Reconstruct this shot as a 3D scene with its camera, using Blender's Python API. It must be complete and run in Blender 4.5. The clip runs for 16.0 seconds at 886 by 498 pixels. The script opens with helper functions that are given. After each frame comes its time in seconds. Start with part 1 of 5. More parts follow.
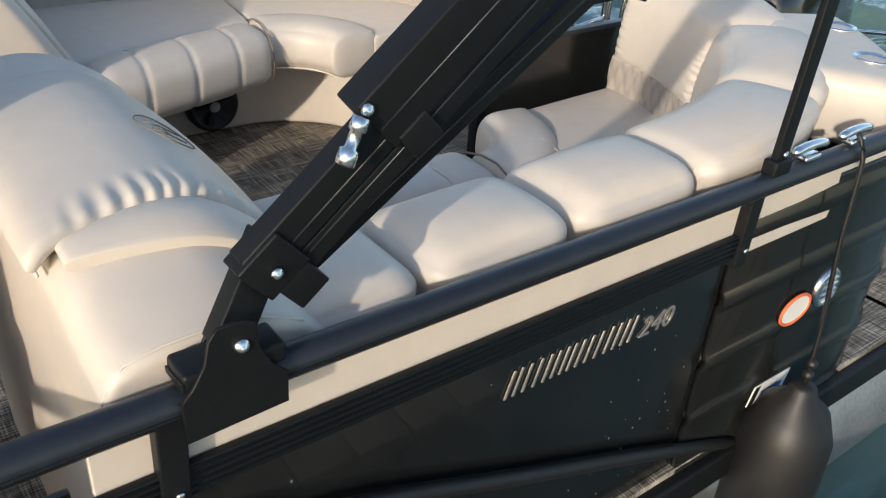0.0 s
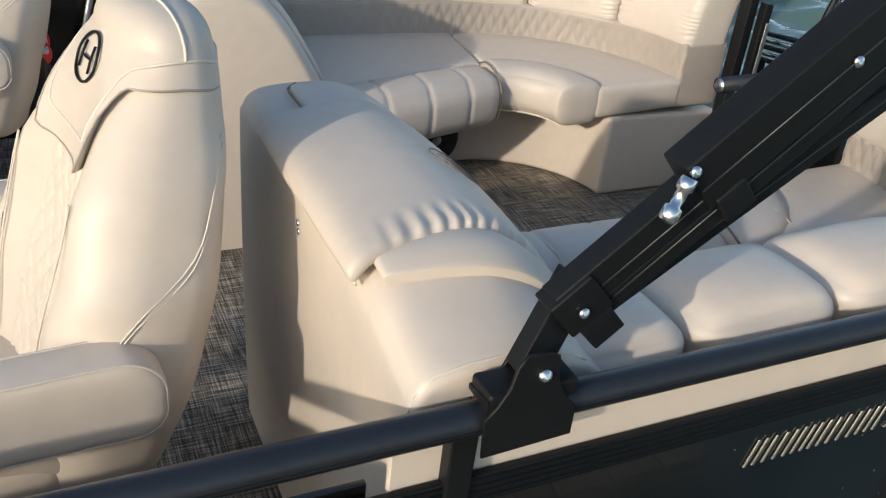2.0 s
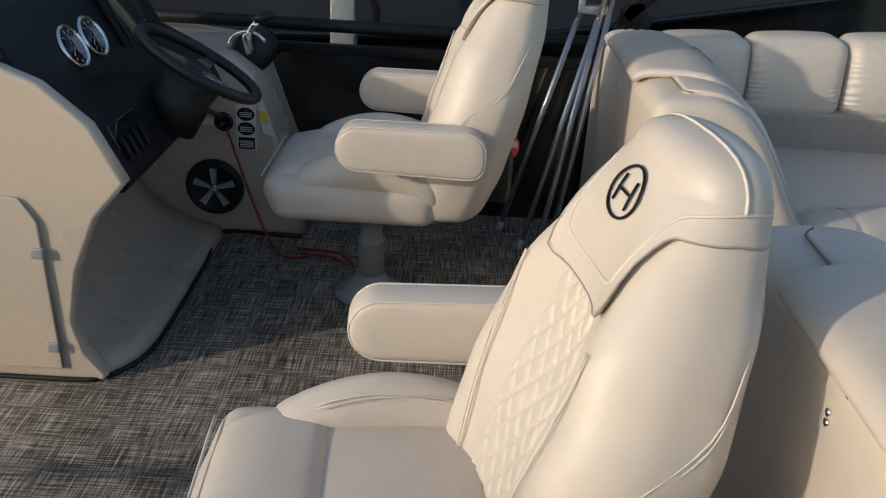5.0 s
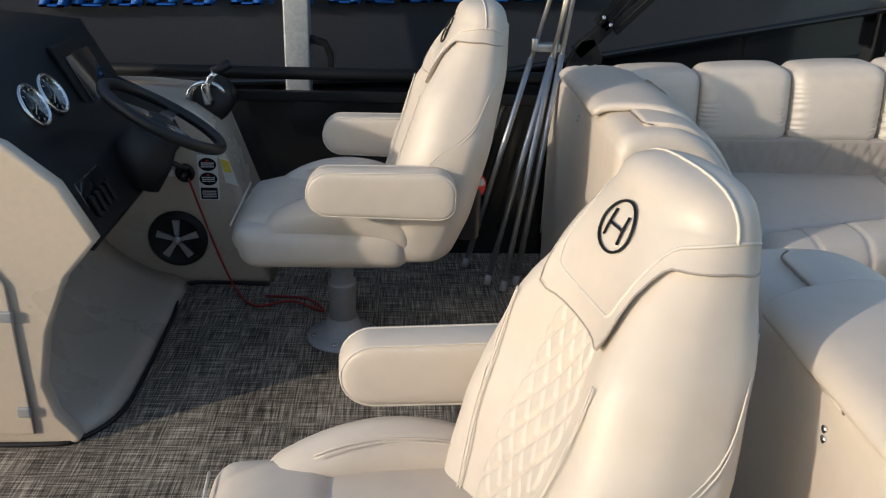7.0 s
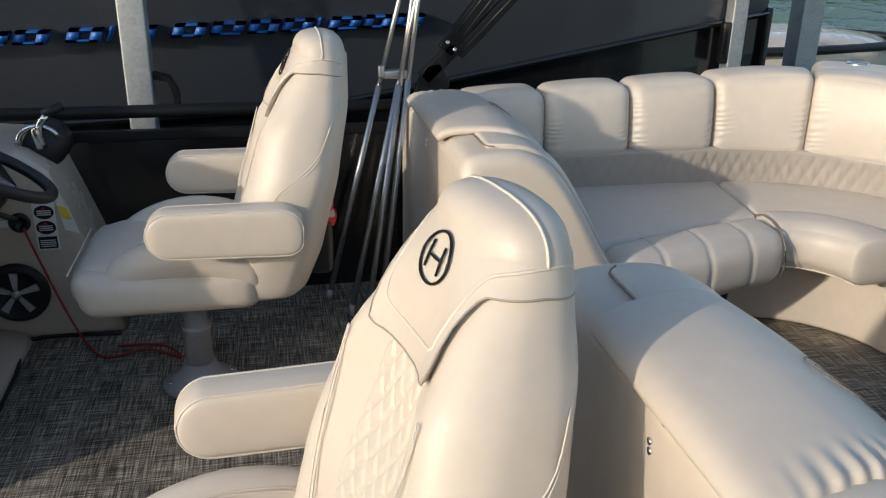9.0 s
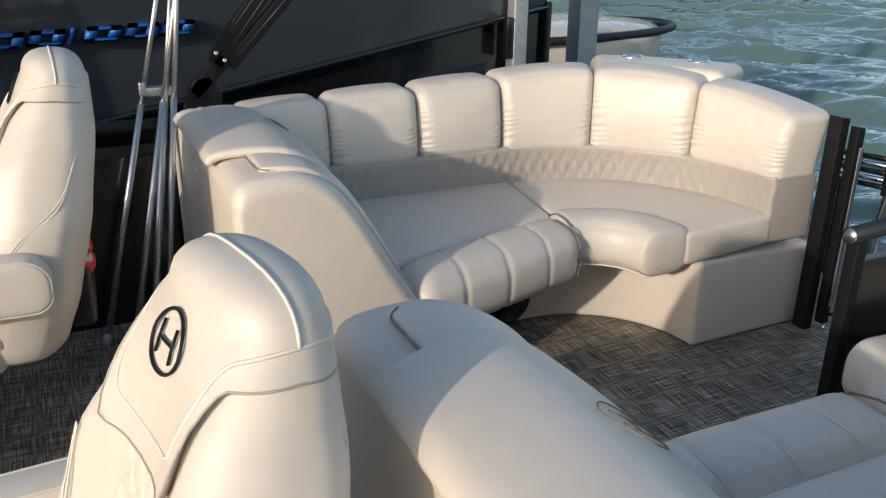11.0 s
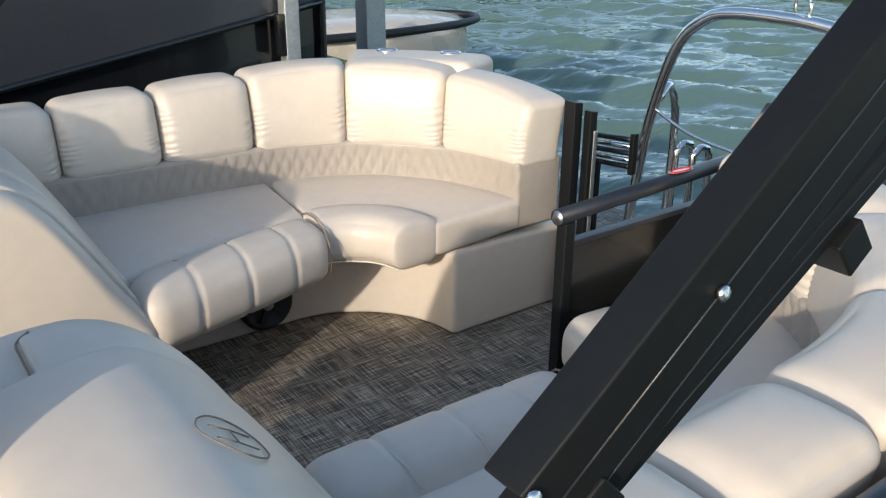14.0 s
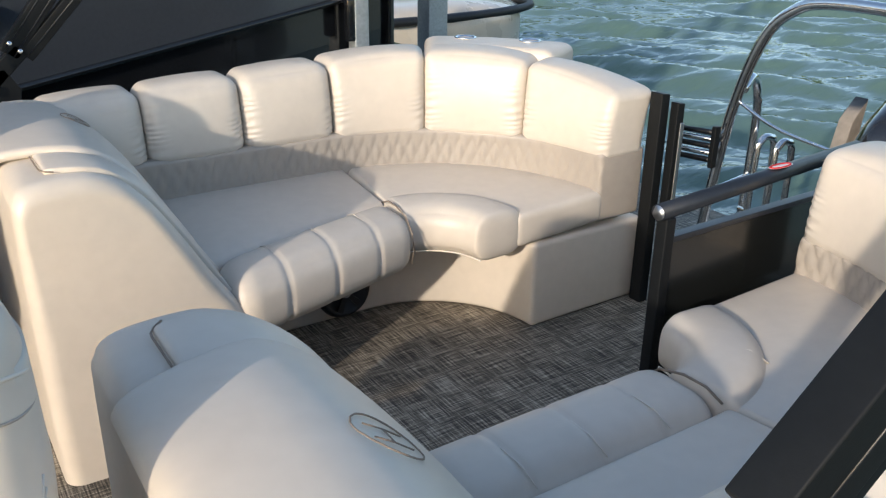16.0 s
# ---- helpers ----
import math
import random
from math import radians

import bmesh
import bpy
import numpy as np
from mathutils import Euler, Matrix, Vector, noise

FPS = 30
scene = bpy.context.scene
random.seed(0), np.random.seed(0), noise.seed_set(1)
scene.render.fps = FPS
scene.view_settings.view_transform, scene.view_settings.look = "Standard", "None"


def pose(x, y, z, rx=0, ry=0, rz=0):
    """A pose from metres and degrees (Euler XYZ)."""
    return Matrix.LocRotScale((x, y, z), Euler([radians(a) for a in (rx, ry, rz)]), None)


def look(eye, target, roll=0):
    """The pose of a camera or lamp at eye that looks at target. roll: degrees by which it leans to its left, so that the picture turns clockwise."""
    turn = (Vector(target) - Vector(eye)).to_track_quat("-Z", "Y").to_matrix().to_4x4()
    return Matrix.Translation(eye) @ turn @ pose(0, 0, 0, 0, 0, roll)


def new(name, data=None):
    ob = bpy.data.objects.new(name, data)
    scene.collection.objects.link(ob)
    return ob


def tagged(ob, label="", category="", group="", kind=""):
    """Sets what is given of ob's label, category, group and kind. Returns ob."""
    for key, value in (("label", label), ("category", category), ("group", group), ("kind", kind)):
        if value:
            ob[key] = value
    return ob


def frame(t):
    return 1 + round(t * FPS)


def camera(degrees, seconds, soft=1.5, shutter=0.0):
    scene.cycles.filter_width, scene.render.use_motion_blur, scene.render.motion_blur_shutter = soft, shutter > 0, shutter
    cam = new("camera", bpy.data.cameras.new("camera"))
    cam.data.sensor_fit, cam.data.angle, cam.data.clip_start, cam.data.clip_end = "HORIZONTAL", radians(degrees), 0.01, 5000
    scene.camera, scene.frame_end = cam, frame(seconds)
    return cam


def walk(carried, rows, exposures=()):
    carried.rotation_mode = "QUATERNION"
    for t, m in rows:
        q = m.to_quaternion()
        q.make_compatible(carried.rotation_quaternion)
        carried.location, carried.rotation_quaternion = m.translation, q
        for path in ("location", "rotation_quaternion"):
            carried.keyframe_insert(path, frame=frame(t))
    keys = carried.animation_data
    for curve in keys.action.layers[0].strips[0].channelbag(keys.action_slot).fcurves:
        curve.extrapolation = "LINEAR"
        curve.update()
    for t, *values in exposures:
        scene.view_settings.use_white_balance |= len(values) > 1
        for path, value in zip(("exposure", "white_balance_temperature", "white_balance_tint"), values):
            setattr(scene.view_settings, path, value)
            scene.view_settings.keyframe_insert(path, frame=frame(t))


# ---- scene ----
cam = camera(55.3, 16.0, soft=1.2)
PATH = [
    (0, (-0.289, -0.703, 1.342), (0.799, 0.625, 0.317), 4.7),
    (0.5, (-0.327, -0.699, 1.352), (0.733, 0.642, 0.314), 4.5),
    (1, (-0.366, -0.7, 1.35), (0.662, 0.662, 0.306), 4.1),
    (1.5, (-0.422, -0.685, 1.356), (0.573, 0.753, 0.383), 6.2),
    (2, (-0.47, -0.659, 1.361), (0.33, 0.897, 0.391), 6.2),
    (2.5, (-0.552, -0.644, 1.371), (0.026, 1.041, 0.463), 5.6),
    (3, (-0.625, -0.618, 1.354), (-0.307, 1.153, 0.48), 4.8),
    (3.5, (-0.62, -0.525, 1.355), (-0.503, 1.252, 0.444), 5.5),
    (4, (-0.582, -0.423, 1.358), (-0.601, 1.343, 0.419), 4.7),
    (4.5, (-0.602, -0.398, 1.36), (-0.603, 1.364, 0.414), 4.6),
    (4.7, (-0.623, -0.405, 1.366), (-0.632, 1.371, 0.446), 3.9),
    (6.8, (-0.728, -0.431, 1.381), (-0.644, 1.403, 0.587), 1.7),
    (7, (-0.721, -0.425, 1.383), (-0.604, 1.408, 0.593), 2.0),
    (7.5, (-0.689, -0.422, 1.391), (-0.52, 1.419, 0.628), 1.0),
    (8, (-0.683, -0.424, 1.39), (-0.47, 1.411, 0.623), 0.8),
    (8.5, (-0.674, -0.419, 1.385), (-0.433, 1.424, 0.647), 0.5),
    (9, (-0.626, -0.409, 1.396), (-0.241, 1.411, 0.661), 1.0),
    (9.2, (-0.595, -0.404, 1.403), (-0.14, 1.399, 0.667), 1.6),
    (11.3, (-0.474, -0.242, 1.417), (0.353, 1.417, 0.665), 0.6),
    (11.5, (-0.46, -0.241, 1.425), (0.397, 1.399, 0.665), 0.7),
    (12, (-0.448, -0.234, 1.427), (0.497, 1.353, 0.658), 0.1),
    (12.5, (-0.437, -0.24, 1.427), (0.56, 1.308, 0.647), -0.2),
    (13, (-0.434, -0.257, 1.434), (0.639, 1.236, 0.647), 0.9),
    (13.5, (-0.324, -0.333, 1.428), (0.77, 1.166, 0.684), 0.8),
    (14, (-0.191, -0.382, 1.412), (0.9, 1.118, 0.664), 0.5),
    (14.5, (-0.176, -0.361, 1.415), (0.897, 1.145, 0.655), -0.3),
    (15, (-0.208, -0.329, 1.417), (0.859, 1.174, 0.641), -0.6),
    (15.5, (-0.242, -0.304, 1.415), (0.806, 1.211, 0.635), -0.5),
    (16, (-0.297, -0.269, 1.414), (0.717, 1.268, 0.634), 0.8),
]
walk(cam, [(t, look(eye, target, roll)) for t, eye, target, roll in PATH], exposures=[(0.0, 0.78), (2.0, 0.56), (3.0, 0.26), (4.0, 0.18), (4.7, 0.2), (6.8, 0.42), (9.0, 0.48), (12.0, 0.70), (14.5, 0.90), (16.0, 0.90)])
# ---- light ----
world = bpy.data.worlds.new("sky")
scene.world = world
world.use_nodes = True
wn, wl = world.node_tree.nodes, world.node_tree.links
sky = wn.new("ShaderNodeTexSky")
sky.sky_type = "NISHITA"
sky.sun_disc = False
sun_dir = Vector((-0.85, -0.45, 0.29)).normalized()
sky.sun_elevation = math.asin(sun_dir.z)
sky.sun_rotation = math.atan2(sun_dir.x, sun_dir.y)
wl.new(sky.outputs[0], wn["Background"].inputs[0])
wn["Background"].inputs[1].default_value = 0.15
sun = new("sun", bpy.data.lights.new("sun", "SUN"))
sun.data.energy, sun.data.angle, sun.data.color = 1.95, radians(1.0), (1.0, 0.88, 0.73)
sun.matrix_world = look(sun_dir * 20, (0, 0, 0))


# ---- materials ----
def material(name, color, rough=0.5, metal=0.0, vary=0.08, grain=60.0, bump=0.0, bump_scale=400.0, stain=3.0, coat=0.0, spec=0.5):
    m = bpy.data.materials.new(name)
    m.use_nodes = True
    n, l = m.node_tree.nodes, m.node_tree.links
    b = n["Principled BSDF"]
    b.inputs["Roughness"].default_value, b.inputs["Metallic"].default_value = rough, metal
    b.inputs["Coat Weight"].default_value, b.inputs["Specular IOR Level"].default_value = coat, spec
    tc = n.new("ShaderNodeTexCoord")
    big, fine = n.new("ShaderNodeTexNoise"), n.new("ShaderNodeTexNoise")
    big.inputs["Scale"].default_value, fine.inputs["Scale"].default_value = stain, grain
    big.inputs["Detail"].default_value = 4
    for t in (big, fine):
        l.new(tc.outputs["Object"], t.inputs["Vector"])
    mix = n.new("ShaderNodeMath")
    mix.operation = "ADD"
    l.new(big.outputs["Fac"], mix.inputs[0])
    l.new(fine.outputs["Fac"], mix.inputs[1])
    ramp = n.new("ShaderNodeMapRange")
    ramp.inputs["From Min"].default_value, ramp.inputs["From Max"].default_value = 0.6, 1.4
    ramp.inputs["To Min"].default_value, ramp.inputs["To Max"].default_value = 1 - vary, 1 + vary
    l.new(mix.outputs[0], ramp.inputs["Value"])
    tint = n.new("ShaderNodeVectorMath")
    tint.operation = "SCALE"
    tint.inputs[0].default_value = color
    l.new(ramp.outputs[0], tint.inputs["Scale"])
    l.new(tint.outputs[0], b.inputs["Base Color"])
    rr = n.new("ShaderNodeMapRange")
    rr.inputs["To Min"].default_value, rr.inputs["To Max"].default_value = max(0.02, rough - 0.08), min(1, rough + 0.08)
    l.new(big.outputs["Fac"], rr.inputs["Value"])
    l.new(rr.outputs[0], b.inputs["Roughness"])
    if bump:
        bt = n.new("ShaderNodeTexNoise")
        bt.inputs["Scale"].default_value = bump_scale
        bt.inputs["Detail"].default_value = 3
        l.new(tc.outputs["Object"], bt.inputs["Vector"])
        bp = n.new("ShaderNodeBump")
        bp.inputs["Strength"].default_value, bp.inputs["Distance"].default_value = bump, 0.002
        l.new(bt.outputs["Fac"], bp.inputs["Height"])
        l.new(bp.outputs[0], b.inputs["Normal"])
    return m


def woven(name):
    m = bpy.data.materials.new(name)
    m.use_nodes = True
    n, l = m.node_tree.nodes, m.node_tree.links
    b = n["Principled BSDF"]
    b.inputs["Roughness"].default_value = 0.72
    tc = n.new("ShaderNodeTexCoord")
    facs = []
    for sx, sy in ((9, 230), (230, 9)):
        mp = n.new("ShaderNodeMapping")
        mp.inputs["Scale"].default_value = (sx, sy, 1)
        t = n.new("ShaderNodeTexNoise")
        t.inputs["Scale"].default_value, t.inputs["Detail"].default_value = 1.0, 2.0
        l.new(tc.outputs["Object"], mp.inputs[0])
        l.new(mp.outputs[0], t.inputs["Vector"])
        facs.append(t.outputs["Fac"])
    weave = n.new("ShaderNodeTexNoise")
    weave.inputs["Scale"].default_value = 420
    l.new(tc.outputs["Object"], weave.inputs["Vector"])
    big = n.new("ShaderNodeTexNoise")
    big.inputs["Scale"].default_value, big.inputs["Detail"].default_value = 5.0, 5.0
    l.new(tc.outputs["Object"], big.inputs["Vector"])
    a = n.new("ShaderNodeMath"); a.operation = "ADD"
    l.new(facs[0], a.inputs[0]); l.new(facs[1], a.inputs[1])
    a2 = n.new("ShaderNodeMath"); a2.operation = "MULTIPLY_ADD"
    l.new(weave.outputs["Fac"], a2.inputs[0]); a2.inputs[1].default_value = 0.45
    l.new(a.outputs[0], a2.inputs[2])
    a3 = n.new("ShaderNodeMath"); a3.operation = "MULTIPLY_ADD"
    l.new(big.outputs["Fac"], a3.inputs[0]); a3.inputs[1].default_value = 0.35
    l.new(a2.outputs[0], a3.inputs[2])
    r = n.new("ShaderNodeValToRGB")
    mr = n.new("ShaderNodeMapRange")
    mr.inputs["From Min"].default_value, mr.inputs["From Max"].default_value = 1.08, 1.74
    l.new(a3.outputs[0], mr.inputs["Value"])
    l.new(mr.outputs[0], r.inputs[0])
    e = r.color_ramp.elements
    e[0].position, e[0].color = 0.15, (0.030, 0.025, 0.019, 1)
    e[1].position, e[1].color = 0.95, (0.58, 0.52, 0.42, 1)
    mid = e.new(0.5)
    mid.color = (0.175, 0.148, 0.115, 1)
    l.new(r.outputs[0], b.inputs["Base Color"])
    bp = n.new("ShaderNodeBump")
    bp.inputs["Strength"].default_value, bp.inputs["Distance"].default_value = 0.5, 0.002
    l.new(a2.outputs[0], bp.inputs["Height"])
    l.new(bp.outputs[0], b.inputs["Normal"])
    return m


VINYL = material("beige_vinyl", (0.59, 0.525, 0.45), 0.42, vary=0.05, grain=25, bump=0.12, bump_scale=900, stain=4)
VINYL_DARK = material("taupe_vinyl", (0.37, 0.325, 0.28), 0.45, vary=0.06, grain=25, bump=0.12, bump_scale=900, stain=4)
PIPING = material("pale_piping", (0.66, 0.60, 0.52), 0.45, vary=0.04)
# dark brown for seams, also for the shade line beside the head rolls
SEAM_AND_SHADE = material("seam_thread_and_recess_shade", (0.22, 0.17, 0.13), 0.7)
FIBRE = material("beige_gelcoat", (0.56, 0.48, 0.385), 0.28, vary=0.05, coat=0.3)
CARPET = woven("woven_vinyl_floor")
BLACK = material("black_powder_coat", (0.007, 0.008, 0.009), 0.48, spec=0.22, vary=0.25, grain=90, bump=0.05, stain=6)
PANEL = material("black_gloss_panel", (0.008, 0.009, 0.009), 0.22, vary=0.4, grain=40, stain=5, coat=0.3)
RAIL = material("black_anodised_rail", (0.014, 0.017, 0.023), 0.36, vary=0.2, stain=8)
RUBBER = material("black_rubber", (0.009, 0.009, 0.010), 0.5, vary=0.2)
CHROME = material("polished_steel", (0.80, 0.80, 0.80), 0.20, 1.0, vary=0.05)
ALU = material("brushed_aluminium", (0.50, 0.51, 0.52), 0.38, 1.0, vary=0.1)
GREY = material("grey_cast_pedestal", (0.34, 0.345, 0.355), 0.42, 0.15, vary=0.12)
PONTOON = material("dull_aluminium_pontoon", (0.42, 0.42, 0.42), 0.5, 0.8, vary=0.2, stain=5)
DASH = material("charcoal_dash_plastic", (0.007, 0.008, 0.010), 0.42, vary=0.2, bump=0.1, spec=0.2)
GLASSY = material("dark_display_glass", (0.006, 0.006, 0.008), 0.08, vary=0.1, coat=0.5)
WHITE = material("white_plastic", (0.74, 0.73, 0.70), 0.45, vary=0.06)
SILVER = material("silver_letters", (0.42, 0.41, 0.39), 0.4, 0.7, vary=0.15)
RED = material("red_cloth", (0.55, 0.02, 0.02), 0.7, vary=0.15)
ORANGE = material("orange_print", (0.75, 0.16, 0.05), 0.5)
YELLOW = material("yellow_print", (0.75, 0.58, 0.06), 0.5)
CORD = material("red_cord", (0.35, 0.03, 0.025), 0.6)
HULL = material("grey_hull_gelcoat", (0.038, 0.044, 0.055), 0.16, vary=0.08, coat=0.5, stain=1.5)
HULL_DARK = material("black_hull_gelcoat", (0.007, 0.008, 0.010), 0.16, vary=0.2, coat=0.4, stain=2)
BLUE = material("blue_letters", (0.008, 0.10, 0.40), 0.4, vary=0.1)
GALV = material("galvanised_steel", (0.44, 0.47, 0.49), 0.5, 0.7, vary=0.2, stain=9)
MOTOR = material("gloss_black_cowl", (0.014, 0.015, 0.019), 0.14, vary=0.15, coat=0.6)
WOOD = material("grey_dock_boards", (0.24, 0.21, 0.18), 0.8, vary=0.25, grain=30, bump=0.3, bump_scale=60)
LEAF = material("bank_foliage", (0.085, 0.14, 0.028), 0.8, vary=0.5, stain=1.0)


# ---- mesh helpers ----
def mesh_object(name, verts, faces, mat, parent=None, smooth=True, label=""):
    me = bpy.data.meshes.new(name)
    me.from_pydata([tuple(v) for v in verts], [], faces)
    if smooth and len(faces) < 6000:
        bm = bmesh.new()
        bm.from_mesh(me)
        bmesh.ops.recalc_face_normals(bm, faces=bm.faces)
        bm.to_mesh(me)
        bm.free()
    me.materials.append(mat)
    if smooth:
        me.shade_smooth()
    me.update()
    ob = new(name, me)
    if parent:
        ob.parent = parent
    if label:
        ob["label"] = label
    return ob


def part(name, bm, mat, parent=None, label="", smooth=True):
    bmesh.ops.recalc_face_normals(bm, faces=bm.faces)
    me = bpy.data.meshes.new(name)
    bm.to_mesh(me)
    bm.free()
    me.materials.append(mat)
    if smooth:
        me.shade_smooth()
    ob = new(name, me)
    if parent:
        ob.parent = parent
    if label:
        ob["label"] = label
    return ob


def thing(name, label, category, at=(0, 0, 0), group="", kind="", rz=0):
    ob = new(name)
    ob.matrix_world = pose(*at, 0, 0, rz)
    return tagged(ob, label, category, group, kind)


def ticks(h, r, n):
    """Grid lines of one axis: close together inside the rounded rim, even between."""
    rim = [0, 0.12, 0.35, 0.65]
    a = [-h + r * k for k in rim] if r > 0 else [-h]
    mid = [(-h + r) + (2 * h - 2 * r) * k / n for k in range(n + 1)] if r > 0 else [-h + 2 * h * k / n for k in range(1, n)]
    b = [h - r * k for k in reversed(rim)] if r > 0 else [h]
    return a + mid + b


def rbox(c, s, r=0.02, n=(2, 2, 2), warp=None, puff=(0, 0, 0)):
    """A rounded box of size s about c; puff bulges its faces; warp moves each point. Gives verts and faces."""
    h = [v / 2 for v in s]
    r = min(r, *(v * 0.98 for v in h))
    L = [ticks(h[i], r, n[i]) for i in range(3)]
    idx, verts, faces = {}, [], []

    def v(i, j, k):
        if (i, j, k) not in idx:
            p = [L[0][i], L[1][j], L[2][k]]
            q = [max(-(h[a] - r), min(h[a] - r, p[a])) for a in range(3)]
            d = Vector([p[a] - q[a] for a in range(3)])
            if d.length > 1e-9:
                m = max(abs(x) for x in d)
                d = d.normalized() * m
            o = Vector(q) + d
            w = [1 - (p[a] / h[a]) ** 2 for a in range(3)]
            o.x += math.copysign(puff[0], p[0]) * (abs(p[0]) / h[0]) * w[1] * w[2]
            o.y += math.copysign(puff[1], p[1]) * (abs(p[1]) / h[1]) * w[0] * w[2]
            o.z += math.copysign(puff[2], p[2]) * (abs(p[2]) / h[2]) * w[0] * w[1]
            o += Vector(c)
            idx[i, j, k] = len(verts)
            verts.append(Vector(warp(o)) if warp else o)
        return idx[i, j, k]

    N = [len(x) - 1 for x in L]
    for i in range(N[0]):
        for j in range(N[1]):
            faces.append((v(i, j, 0), v(i, j + 1, 0), v(i + 1, j + 1, 0), v(i + 1, j, 0)))
            faces.append((v(i, j, N[2]), v(i + 1, j, N[2]), v(i + 1, j + 1, N[2]), v(i, j + 1, N[2])))
    for i in range(N[0]):
        for k in range(N[2]):
            faces.append((v(i, 0, k), v(i + 1, 0, k), v(i + 1, 0, k + 1), v(i, 0, k + 1)))
            faces.append((v(i, N[1], k), v(i, N[1], k + 1), v(i + 1, N[1], k + 1), v(i + 1, N[1], k)))
    for j in range(N[1]):
        for k in range(N[2]):
            faces.append((v(0, j, k), v(0, j, k + 1), v(0, j + 1, k + 1), v(0, j + 1, k)))
            faces.append((v(N[0], j, k), v(N[0], j + 1, k), v(N[0], j + 1, k + 1), v(N[0], j, k + 1)))
    return verts, faces


def block(name, c, s, mat, parent=None, r=0.004, n=(1, 1, 1), warp=None, puff=(0, 0, 0), label=""):
    v, f = rbox(c, s, r, n, warp, puff)
    ob = mesh_object(name, v, f, mat, parent, True, label)
    return ob


def tube(name, pts, rad, mat, parent=None, seg=10, closed=False, label="", flat=1.0):
    """A round bar along the points (flat: its height over its width)."""
    pts = [Vector(p) for p in pts]
    rads = rad if isinstance(rad, (list, tuple)) else [rad] * len(pts)
    verts, faces, up = [], [], Vector((0, 0, 1))
    n = len(pts)
    for i, p in enumerate(pts):
        a = pts[(i - 1) % n] if (closed or i) else p
        b = pts[(i + 1) % n] if (closed or i < n - 1) else p
        d = (b - a).normalized()
        ref = up if abs(d.z) < 0.95 else Vector((0, 1, 0))
        sx = d.cross(ref).normalized()
        sy = sx.cross(d).normalized()
        for k in range(seg):
            t = 2 * math.pi * k / seg
            verts.append(p + rads[i] * (math.cos(t) * sx + flat * math.sin(t) * sy))
    m = n if closed else n - 1
    for i in range(m):
        for k in range(seg):
            j = (i + 1) % n
            faces.append((i * seg + k, i * seg + (k + 1) % seg, j * seg + (k + 1) % seg, j * seg + k))
    if not closed:
        faces.append(tuple(reversed(range(seg))))
        faces.append(tuple(range((n - 1) * seg, n * seg)))
    ob = mesh_object(name, verts, faces, mat, parent, True, label)
    return ob


def smooth_path(pts, k=8):
    """Catmull-Rom through the points."""
    P = [Vector(p) for p in pts]
    P = [2 * P[0] - P[1]] + P + [2 * P[-1] - P[-2]]
    out = []
    for i in range(1, len(P) - 2):
        for j in range(k):
            t = j / k
            out.append(0.5 * ((2 * P[i]) + (P[i + 1] - P[i - 1]) * t + (2 * P[i - 1] - 5 * P[i] + 4 * P[i + 1] - P[i + 2]) * t * t + (3 * P[i] - P[i - 1] - 3 * P[i + 1] + P[i + 2]) * t ** 3))
    out.append(P[-2])
    return out


def lathe(name, prof, mat, parent=None, at=(0, 0, 0), axis="z", seg=28, label=""):
    """A turned shape: prof holds (radius, height)."""
    verts, faces = [], []
    for r, h in prof:
        for k in range(seg):
            t = 2 * math.pi * k / seg
            p = (r * math.cos(t), r * math.sin(t), h)
            p = {"z": p, "y": (p[0], -p[2], p[1]), "x": (p[2], p[0], p[1])}[axis]
            verts.append(Vector(p) + Vector(at))
    for i in range(len(prof) - 1):
        for k in range(seg):
            faces.append((i * seg + k, i * seg + (k + 1) % seg, (i + 1) * seg + (k + 1) % seg, (i + 1) * seg + k))
    faces.append(tuple(reversed(range(seg))))
    faces.append(tuple(range((len(prof) - 1) * seg, len(prof) * seg)))
    return mesh_object(name, verts, faces, mat, parent, True, label)


def slab(name, outline, y0, y1, mat, parent=None, bevel=0.004, axis="y", label="", segs=2):
    """A flat plate: an outline in the XZ plane between y0 and y1 (axis z: XY outline between heights; axis x: YZ outline)."""
    bm = bmesh.new()

    def at(a, b, d):
        return {"y": (a, d, b), "z": (a, b, d), "x": (d, a, b)}[axis]

    vs = [bm.verts.new(at(a, b, y0)) for a, b in outline]
    f = bm.faces.new(vs)
    ext = bmesh.ops.extrude_face_region(bm, geom=[f])
    bmesh.ops.translate(bm, verts=[e for e in ext["geom"] if isinstance(e, bmesh.types.BMVert)], vec=at(0, 0, y1 - y0))
    if bevel:
        rim = [e for e in bm.edges if len(e.link_faces) == 2 and any(len(q.verts) == len(outline) and len(outline) != 4 for q in e.link_faces)] or list(bm.edges)
        bmesh.ops.bevel(bm, geom=rim, offset=bevel, segments=segs, profile=0.5, affect="EDGES")
    ob = part(name, bm, mat, parent, label)
    md = ob.modifiers.new("normals", "WEIGHTED_NORMAL")
    return ob


